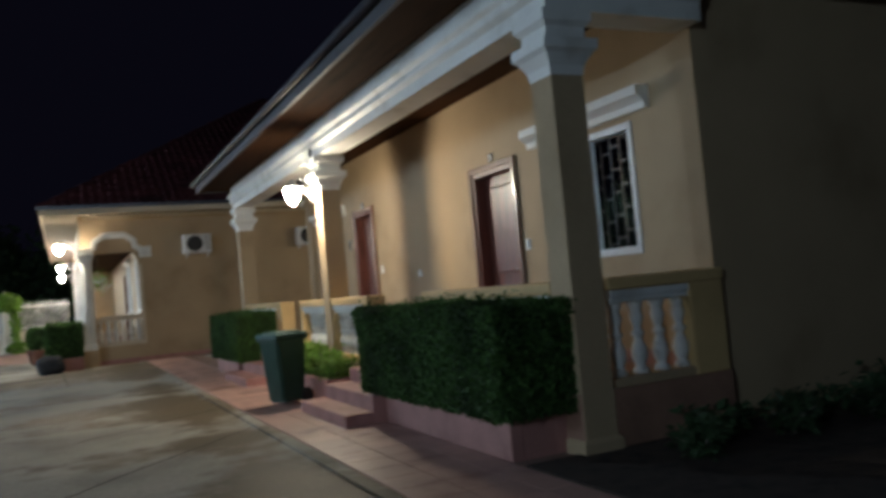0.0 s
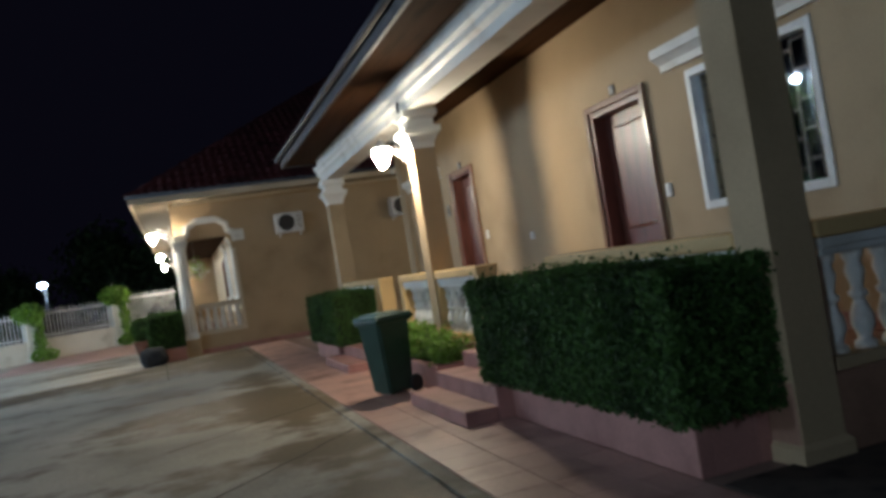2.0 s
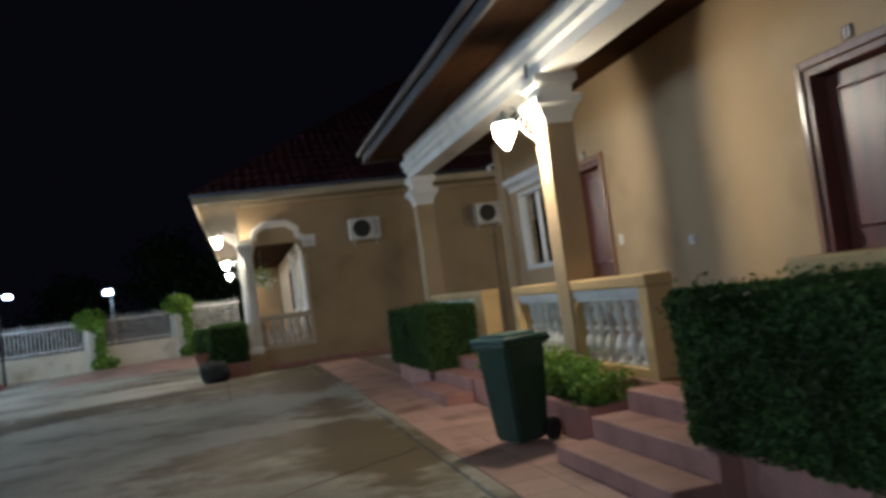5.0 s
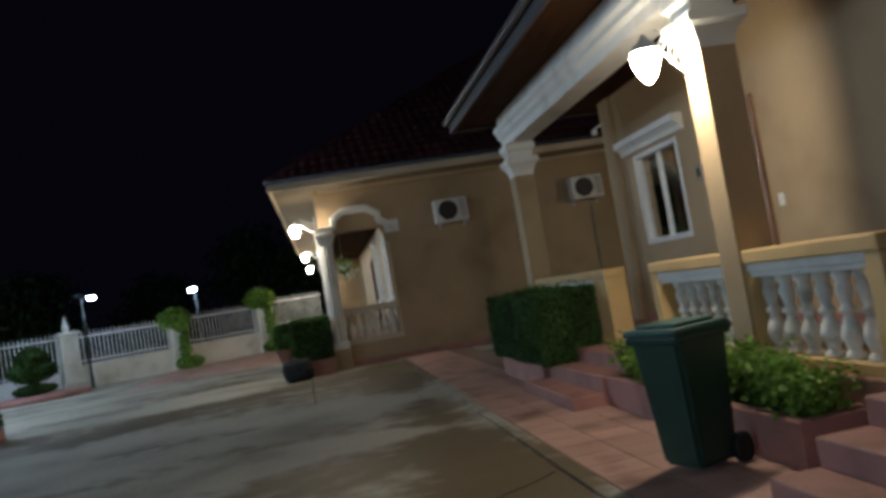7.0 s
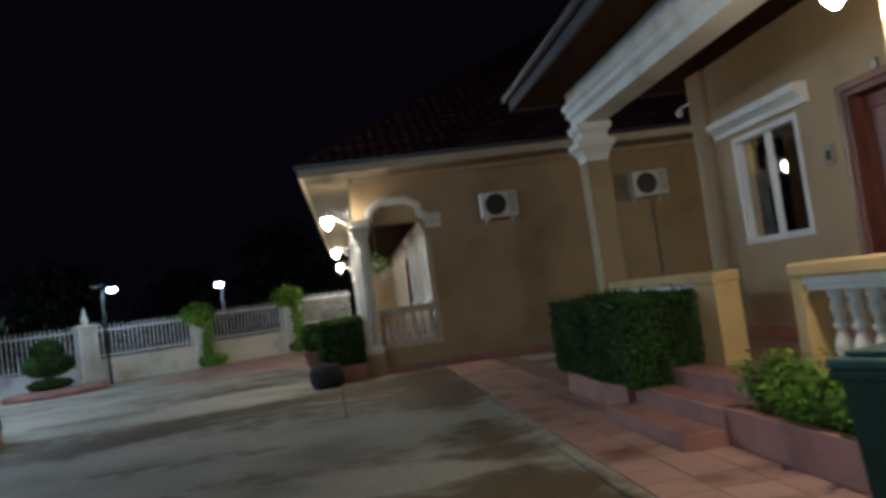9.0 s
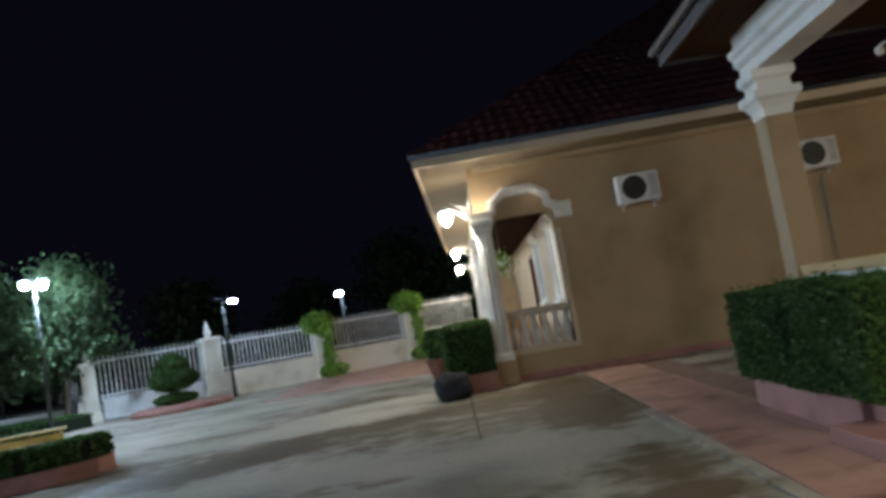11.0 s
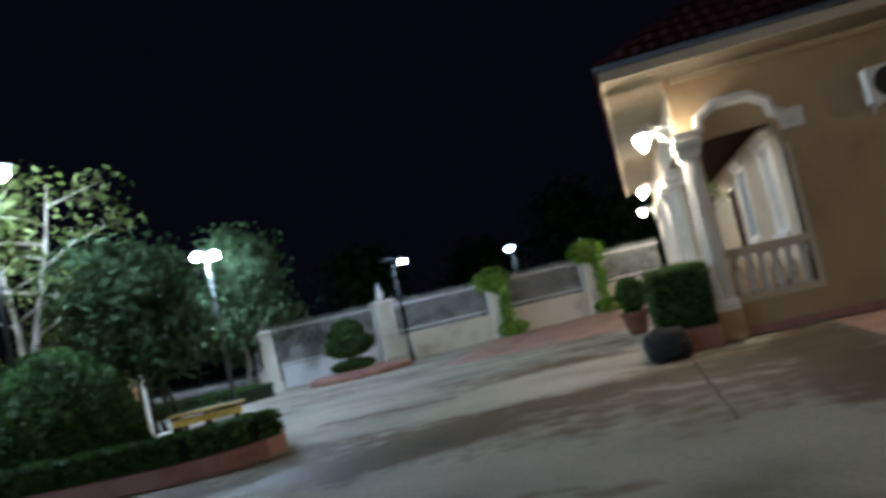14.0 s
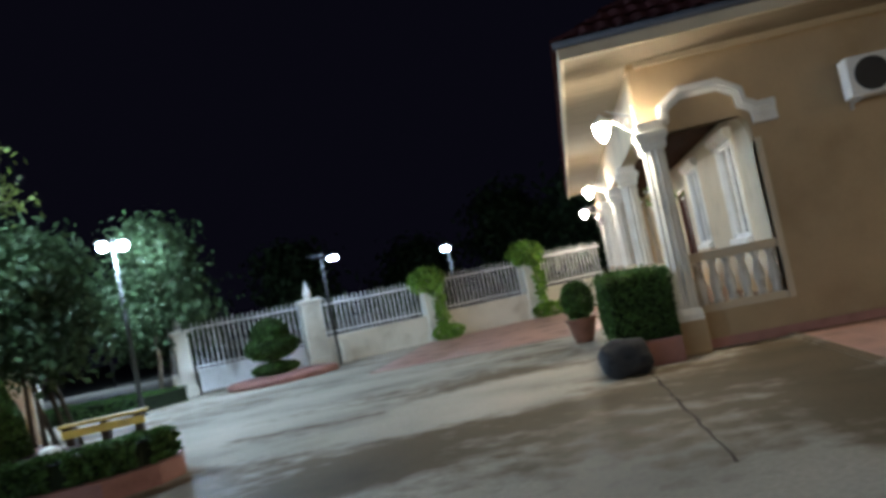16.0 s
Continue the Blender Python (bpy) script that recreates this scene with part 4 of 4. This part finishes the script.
S1, S2, S3, SE = along(-9.05), along(-5.80), along(-2.68), (FB - FA).length
fence_post(along(-12.25), 1.75, 0.42, "white square gate post with a pointed finial")
fence_post(S1, 1.92, 0.58, "white square gate post with a pointed finial")
fence_post(S2, 1.66, 0.44, "cream fence post overgrown by a creeper")
fence_post(S3, 2.0, 0.46, "cream fence post overgrown by a creeper")
fence_panel(along(-12.0), S1 - 0.30, 0.66, 2.06, "white steel driveway gate, closed", False)
fence_panel(S1 + 0.30, S2 - 0.22, 0.85, 2.02, "white steel bars on a cream low wall")
fence_panel(S2 + 0.22, S3 - 0.23, 0.88, 2.08, "white steel bars on a cream low wall")
fence_panel(S3 + 0.23, SE, 0.95, 2.2, "white steel bars on a cream low wall")
# return of the fence away from the yard
ret = thing("railing", "white steel bars turning away from the gate", "railing", "boundary fence", (-12.5, 33.6, 0), 118)
part("low_wall", boxes((0, 14, -0.1, 0.1, 0, 0.7)), FENCE_WALL, ret)
for s in np.arange(0.07, 14, 0.15):
    b = shared("bar", BAR, ret, (s, 0, 0.7))
    b.scale = (1, 1, 1.04)
for z in (0.82, 1.75):
    part("rail", boxes((0, 14, -0.022, 0.022, z, z + 0.05)), FENCE, ret)
pillar = thing("fence_post", "white square gate pillar with a ball finial behind the tree", "post", "fence posts", (-13.2, 28.3, 0), 20)
part("shaft", boxes((-0.29, 0.29, -0.29, 0.29, 0, 1.72), (-0.35, 0.35, -0.35, 0.35, 0, 0.30), bevel=0.012), FENCE_WALL, pillar)
part("cap", lathe([(0.32, 1.72), (0.36, 1.78), (0.36, 1.84), (0.16, 1.90)], square=True), FENCE_WALL, pillar)
part("finial", lathe([(0.07, 1.90), (0.06, 1.96), (0.15, 2.03), (0.18, 2.13), (0.15, 2.24), (0.03, 2.30)], 14), WHITE, pillar, "white ball finial")
side = thing("railing", "white steel bars beside the gate pillar", "railing", "boundary fence", (-13.5, 28.2, 0), 200)
part("low_wall", boxes((0, 6, -0.1, 0.1, 0, 0.62)), FENCE_WALL, side)
for k in np.arange(0.07, 6, 0.15):
    shared("bar", BAR, side, (k, 0, 0.62)).scale = (1, 1, 0.9)
for z in (0.72, 1.52):
    part("rail", boxes((0, 6, -0.022, 0.022, z, z + 0.05)), FENCE, side)
meter = thing("meter_box", "small weathered box standing at the gate post", "box", at=fence_point(along(-8.35)) + Vector((0.15, -0.35, 0)), rz=fang)
part("casing", boxes((-0.13, 0.13, -0.10, 0.10, 0, 0.62), (-0.15, 0.15, -0.12, 0.12, 0.62, 0.66), bevel=0.008), FENCE_WALL, meter)


def creeper(s, h, count):
    root = thing("creeper", "leafy green creeper over a fence post", "creeper", "creepers on the fence", fence_point(s))
    pts, nrm = [], []
    for _ in range(count):
        a = rng.uniform(0, 6.283)
        k = rng.random()
        if k < 0.66:
            d = rng.normal(size=3)
            d /= np.linalg.norm(d)
            p = np.array([0.05, -0.12, h]) + d * np.array([0.62, 0.5, 0.42]) * rng.uniform(0.5, 1.05)
        elif k < 0.86:
            p = np.array([0.38 + rng.normal(0, 0.10), -0.25 + rng.normal(0, 0.08), rng.uniform(0.2, h)])
            d = np.array([0, -1, 0.3])
        else:
            d = rng.normal(size=3)
            d /= np.linalg.norm(d)
            p = np.array([0.50, -0.4, 0.24]) + d * np.array([0.5, 0.3, 0.22])
        pts.append(p), nrm.append(d)
    part("stem", tube([(0.35, -0.28, 0), (0.40, -0.28, 0.9), (0.2, -0.25, h)], [0.04, 0.03, 0.02], 6), BARK, root)
    ob = new("leaves", leaf_mesh("leaves", pts, nrm, 0.10, LEAF_LIGHT, rng))
    ob.parent = root


creeper(S2, 1.95, 2200)
creeper(S3, 2.2, 2200)


def mound(label, x, y, rx, ry, h, mat, name="mound"):
    bm = lathe([(1.0, 0), (1.0, 0.6 * h), (0.96, 0.8 * h), (0.5, 1.0 * h), (0.02, 1.05 * h)], 40)
    root = thing(name, label, "flower bed", at=(x, y, 0))
    ob = part("edging", bm, mat, root)
    ob.scale = (rx, ry, 1)
    ob.matrix_basis = Matrix.Diagonal((rx, ry, 1, 1))
    return root


mound("round maroon edged bed under the topiary", -9.35, 33.5, 1.5, 1.5, 0.20, MAROON)


def topiary(x, y, z, tiers, label, leaf, mat):
    root = thing("topiary", label, "topiary", at=(x, y, z))
    part("stem", tube([(0, 0, 0), (0, 0, tiers[-1][3])], 0.07), BARK, root)
    for rx, ry, rz, cz, count in tiers:
        u = rng.normal(size=(count, 3))
        u /= np.linalg.norm(u, axis=1)[:, None]
        p = u * np.array([rx, ry, rz]) * rng.uniform(0.86, 1.04, (count, 1)) + np.array([0, 0, cz])
        ob = new("foliage_tier", leaf_mesh("foliage_tier", p, u, leaf, mat, rng))
        ob.parent = root
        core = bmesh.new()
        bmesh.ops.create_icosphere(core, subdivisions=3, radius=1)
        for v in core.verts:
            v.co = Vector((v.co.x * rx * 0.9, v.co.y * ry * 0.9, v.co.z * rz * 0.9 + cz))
        part("core", core, HEDGE_SHADE_CORE, root)


topiary(-9.5, 33.45, 0.16, ((0.64, 0.64, 0.17, 0.20, 2600), (0.72, 0.72, 0.36, 0.78, 4200), (0.50, 0.50, 0.42, 1.13, 3200)), "green tiered topiary bush clipped to a point", 0.055, LEAF)

# ---- garden island ----
island = bmesh.new()
outline = [(-5.9, 21.2), (-5.95, 20.75), (-6.3, 20.2), (-7.0, 19.9), (-8.4, 19.75), (-10.5, 19.6), (-13, 19.6), (-17, 20.2), (-20, 22), (-20, 26), (-12, 25.6), (-10.2, 25.0), (-8.8, 23.4), (-7.4, 22.2), (-6.1, 21.6)]
lo = [island.verts.new((x, y, 0)) for x, y in outline]
hi = [island.verts.new((x, y, 0.22)) for x, y in outline]
for i in range(len(outline)):
    island.faces.new((lo[i], lo[(i + 1) % len(outline)], hi[(i + 1) % len(outline)], hi[i]))
island.faces.new(hi)
bmesh.ops.recalc_face_normals(island, faces=island.faces)
structure("garden_island", island, MAROON, "raised garden bed with a red painted edge", "garden bed")
structure("island_soil", boxes((-19.5, -9.0, 20.5, 24.2, 0.1, 0.235)), SOIL, "dark soil of the garden bed", "ground")


def strip_hedge(label, points, wide, z0, h, count):
    """A low hedge that follows a line of points."""
    root = thing("low_hedge", label, "hedge", "garden hedges", (0, 0, z0))
    pts, nrm = [], []
    core = bmesh.new()
    P = [Vector((x, y, 0)) for x, y in points]
    lens = [(b - a).length for a, b in zip(P, P[1:])]
    rows = []
    for i, p in enumerate(P):
        d = (P[min(i + 1, len(P) - 1)] - P[max(i - 1, 0)]).normalized()
        n = Vector((-d.y, d.x, 0)) * (wide / 2 - 0.06)
        rows.append([core.verts.new(q) for q in (p - n, p + n, p + n + Vector((0, 0, h - 0.06)), p - n + Vector((0, 0, h - 0.06)))])
    for a, b in zip(rows, rows[1:]):
        for k in range(4):
            core.faces.new((a[k], a[(k + 1) % 4], b[(k + 1) % 4], b[k]))
    core.faces.new(rows[0]), core.faces.new(rows[-1][::-1])
    bmesh.ops.recalc_face_normals(core, faces=core.faces)
    part("core", core, HEDGE_SHADE_CORE, root)
    for _ in range(count):
        r = rng.uniform(0, sum(lens))
        i = 0
        while r > lens[i]:
            r -= lens[i]
            i += 1
        d = (P[i + 1] - P[i]).normalized()
        n = Vector((-d.y, d.x, 0))
        c = P[i] + d * r
        k = rng.random()
        dz = 0.05 * noise.noise(c * 1.7) - abs(rng.normal(0, 0.03))
        if k < 0.5:
            q, w = c + n * rng.uniform(-wide / 2, wide / 2) + Vector((0, 0, h + dz)), Vector((0, 0, 1))
        else:
            sg = -1 if k < 0.75 else 1
            q, w = c + n * sg * (wide / 2 + dz) + Vector((0, 0, rng.uniform(0, h))), n * sg
        pts.append(q), nrm.append(w)
    ob = new("leaves", leaf_mesh("leaves", pts, nrm, 0.05, LEAF, rng))
    ob.parent = root


strip_hedge("low clipped hedge along the red garden edge", ((-6.25, 21.35), (-6.35, 20.9), (-6.9, 20.42), (-8.4, 20.15), (-11, 20.0), (-14, 20.2)), 0.62, 0.22, 0.32, 14000)
strip_hedge("low clipped hedge near the gate", ((-12.0, 31.9), (-13.4, 32.6), (-15.5, 33.0), (-19, 33.2)), 1.5, 0.0, 0.42, 7000)


def dome_bush(x, y, z, rx, ry, h, label):
    root = thing("dome_bush", label, "bush", at=(x, y, z))
    n = 26000
    u = rng.normal(size=(n, 3))
    u[:, 2] = np.abs(u[:, 2])
    u /= np.linalg.norm(u, axis=1)[:, None]
    k = np.array([noise.noise(Vector(a) * 4.0) for a in u])
    p = u * np.array([rx, ry, h]) * (1 + 0.05 * k - np.abs(rng.normal(0, 0.03, n)))[:, None]
    ob = new("leaves", leaf_mesh("leaves", p, u, 0.055, LEAF, rng))
    ob.parent = root
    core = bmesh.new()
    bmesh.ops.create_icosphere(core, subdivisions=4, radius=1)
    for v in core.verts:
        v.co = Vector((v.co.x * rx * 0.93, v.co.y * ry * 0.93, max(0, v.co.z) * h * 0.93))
    part("core", core, HEDGE_SHADE_CORE, root)


dome_bush(-11.5, 23.6, 0.22, 1.55, 1.45, 2.0, "large dome shaped clipped green bush")


def tree(x, y, z, height, spread, trunk_r, leaves, leaf, mat, label, seed, lean=(0, 0), stems=1, bare=0.35, tiers=9, clump=0.55, forks=1, bark=BARK):
    r = np.random.default_rng(seed)
    root = thing("tree", label, "tree", "garden trees", (x, y, z))
    wood = bmesh.new()
    tips = []
    for s in range(stems):
        a0 = 6.283 * s / stems + r.uniform(0, 1)
        out = 0.25 * spread * (stems > 1)
        top = Vector((lean[0] + out * math.cos(a0), lean[1] + out * math.sin(a0), height * 0.92))
        line = [Vector((0.16 * s, 0.11 * s, 0)).lerp(top, t) + Vector((r.normal(0, 0.07), r.normal(0, 0.07), 0)) * (t > 0) for t in (0, 0.25, 0.5, 0.75, 1)]
        tube(line, [trunk_r, trunk_r * 0.75, trunk_r * 0.55, trunk_r * 0.35, trunk_r * 0.12], 8, wood)
        for k in range(tiers):
            t = bare + (0.97 - bare) * (k + r.random()) / tiers
            i = min(3, int(t * 4))
            base = line[i].lerp(line[i + 1], t * 4 - i)
            a = r.uniform(0, 6.283)
            reach = spread * r.uniform(0.55, 1.05) * (1.15 - 0.55 * t)
            tip = base + Vector((reach * math.cos(a), reach * math.sin(a), reach * r.uniform(0.10, 0.5)))
            mid = base.lerp(tip, 0.5) + Vector((r.normal(0, 0.08), r.normal(0, 0.08), 0.06))
            tube([base, mid, tip], [trunk_r * 0.30, trunk_r * 0.2, trunk_r * 0.07], 6, wood)
            tips += [tip, base.lerp(tip, 0.7)]
            for _ in range(forks):
                side = mid + Vector((r.normal(0, 0.3), r.normal(0, 0.3), r.uniform(0.05, 0.4))) * spread * 0.5
                tube([mid, side], [trunk_r * 0.15, trunk_r * 0.05], 5, wood)
                tips.append(side)
        tips.append(top)
    part("trunk", wood, bark, root)
    per = leaves // len(tips)
    pts, nrm = [], []
    for c in tips:
        c = np.array(c)
        for _ in range(max(4, int(per * r.uniform(0.5, 1.5)))):
            d = r.normal(size=3) * np.array([1, 1, 0.65]) * clump * 0.5
            pts.append(c + d), nrm.append((d[0], d[1], d[2] + 0.35))
    ob = new("crown", leaf_mesh("crown", pts, nrm, leaf, mat, r, 0.8, 2.2))
    ob.parent = root
    return root


tree(-11.3, 25.9, 0.0, 4.1, 1.25, 0.055, 9000, 0.10, LEAF_DARK, "dark leaved multi-stemmed garden tree", 3, (-0.2, 0.2), 5, 0.40, 6, 0.8, 1, BARK_DARK)
tree(-12.8, 33.2, 0.0, 5.0, 1.5, 0.08, 9000, 0.10, LEAF_DARK, "dark leaved garden tree near a yard lamp", 5, (0.3, 0), 1, 0.3, 16, 0.8)
tree(-13.2, 25.0, 0.22, 6.0, 2.2, 0.13, 2200, 0.08, LEAF_YELLOW, "sparse yellow-green tree with pale bare limbs", 8, (0.4, 0.2), 2, 0.42, 8, 0.55)
tree(-13.4, 26.6, 0.0, 3.7, 1.4, 0.06, 3600, 0.08, LEAF_YELLOW, "small yellow-green tree behind the dome bush", 12, (0.7, 0.2), 2, 0.4, 8, 0.6)
for x, y, h, s in ((-22, 72, 7, 21), (-13, 76, 5, 22), (-5, 74, 8, 23), (1, 70, 8, 24), (-40, 60, 7, 25), (-30, 66, 6, 26)):
    tree(x, y, 0, h, 3.0, 0.25, 3000, 0.35, LEAF_DARK, "distant dark tree beyond the fence", s, (0, 0), 1, 0.2, 12, 2.2)

# ---- bench, stones and lamps in the garden ----
bench = thing("garden_bench", "yellow painted wooden bench beside the hedge", "bench", at=(-10.0, 26.15, 0.0), rz=24)
for k in range(3):
    part("seat_slat", boxes((-0.75, 0.75, -0.24 + 0.16 * k, -0.10 + 0.16 * k, 0.41, 0.46), bevel=0.006), BENCH, bench)
part("apron", boxes((-0.70, 0.70, -0.25, -0.21, 0.22, 0.36), bevel=0.005), BENCH, bench)
for k in (-0.58, 0.0, 0.58):
    part("leg", boxes((k - 0.06, k + 0.06, -0.205, 0.2, 0, 0.41), bevel=0.01), IRON, bench)
for x, y, r in ((-11.6, 22.0, 0.16), (-10.4, 23.9, 0.2), (-9.3, 23.6, 0.15), (-9.9, 21.6, 0.14)):
    st = bmesh.new()
    bmesh.ops.create_icosphere(st, subdivisions=2, radius=r)
    for v in st.verts:
        v.co = v.co * (1 + 0.3 * noise.noise(v.co * 9 + Vector((x, y, 0))))
        v.co.z = max(v.co.z * 0.6 + 0.25 * r, 0)
    ob = tagged(new("stone", mesh_of("stone", st, FENCE_WALL)), "pale rounded stone lying on the soil", "stone", "garden stones")
    ob.location = (x, y, 0.235)


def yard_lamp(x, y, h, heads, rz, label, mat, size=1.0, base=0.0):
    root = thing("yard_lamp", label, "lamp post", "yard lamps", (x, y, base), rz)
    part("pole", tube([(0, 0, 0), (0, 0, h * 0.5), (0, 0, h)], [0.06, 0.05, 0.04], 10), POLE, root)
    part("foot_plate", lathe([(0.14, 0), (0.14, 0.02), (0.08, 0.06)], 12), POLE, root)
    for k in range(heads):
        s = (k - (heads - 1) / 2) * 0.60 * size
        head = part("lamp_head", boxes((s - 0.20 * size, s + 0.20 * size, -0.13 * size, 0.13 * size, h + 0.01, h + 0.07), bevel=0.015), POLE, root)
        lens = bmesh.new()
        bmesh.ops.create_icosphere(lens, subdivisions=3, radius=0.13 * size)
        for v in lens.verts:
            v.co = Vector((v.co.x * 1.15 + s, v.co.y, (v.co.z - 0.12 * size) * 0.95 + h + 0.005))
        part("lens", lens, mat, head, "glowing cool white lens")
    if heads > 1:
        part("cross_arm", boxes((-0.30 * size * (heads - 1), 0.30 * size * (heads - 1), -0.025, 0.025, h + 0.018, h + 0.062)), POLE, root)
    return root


yard_lamp(-11.7, 23.1, 5.45, 2, 62, "tall yard lamp with two bright white heads", YARD_GLOW, 1.15, 0.22)
# out of view, added for the cool light along beam and facade
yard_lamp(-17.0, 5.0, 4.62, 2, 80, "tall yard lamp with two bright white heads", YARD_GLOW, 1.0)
yard_lamp(-11.7, 30.3, 4.20, 2, 62, "tall yard lamp with two bright white heads", YARD_GLOW, 0.85)
# out of view, inferred from bluish light on the porch end; position chosen
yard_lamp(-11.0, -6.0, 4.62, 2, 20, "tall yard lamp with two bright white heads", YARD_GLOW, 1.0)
yard_lamp(-26.5, 53.0, 3.85, 3, 60, "distant lamp post with three white heads", STREET_GLOW, 1.5)


def solar_lamp(x, y, h, label, panel, size=1.0, rz=0, base=-0.05):
    root = thing("street_lamp", label, "street lamp", "street lamps", (x, y, base), rz)
    root.scale, h = (size, size, size), h / size
    part("pole", tube([(0, 0, 0), (0, 0, h)], [0.09, 0.06], 10), POLE, root)
    part("arm", tube([(0, 0, h - 0.1), (0.1, -0.5, h)], 0.04), POLE, root)
    head = part("lamp_head", boxes((-0.25, 0.25, -1.0, -0.5, h + 0.01, h + 0.10), bevel=0.02), POLE, root)
    part("lens", boxes((-0.2, 0.2, -0.98, -0.55, h - 0.2, h + 0.008), bevel=0.04), STREET_GLOW, head)
    if panel:
        part("solar_panel", boxes((-1.2, 0.2, -0.4, 0.6, h + 0.12, h + 0.17)), PANEL, root, "dark flat solar panel").matrix_basis = pose(0, 0, 0, 0, 6, 0)


solar_lamp(-7.7, 57.0, 4.0, "street lamp beyond the fence, lit", False)
solar_lamp(-8.3, 35.45, 3.15, "solar lamp on a grey pole before the fence, lit", True, 0.5, 80, 0.0)
lan = thing("garden_light", "small orange garden light, lit, under the bush", "lamp", at=(-14.62, 24.9, 0.22))
part("stake", tube([(0, 0, 0), (0, 0, 0.95)], 0.02), IRON, lan)
part("flame_glass", lathe([(0.08, 0.95), (0.19, 1.05), (0.20, 1.2), (0.12, 1.4), (0.02, 1.6)], 12), ORANGE_GLOW, lan)

# ---- paving tiles, nearest pieces ----
TILE = mesh_of("tile", boxes((0.004, 0.346, 0.004, 0.346, 0, 0.012)), RED_TILE)
for i in range(2):
    for j in range(58):
        shared("tile", TILE, pavement, (1.505 + 0.35 * i, 3.0 + 0.35 * j, 0.0165))
edge = mesh_of("tile", boxes((0.004, 0.22, 0.004, 0.346, 0, 0.012)), RED_TILE)
for j in range(58):
    shared("tile", edge, pavement, (2.205, 3.0 + 0.35 * j, 0.0165))
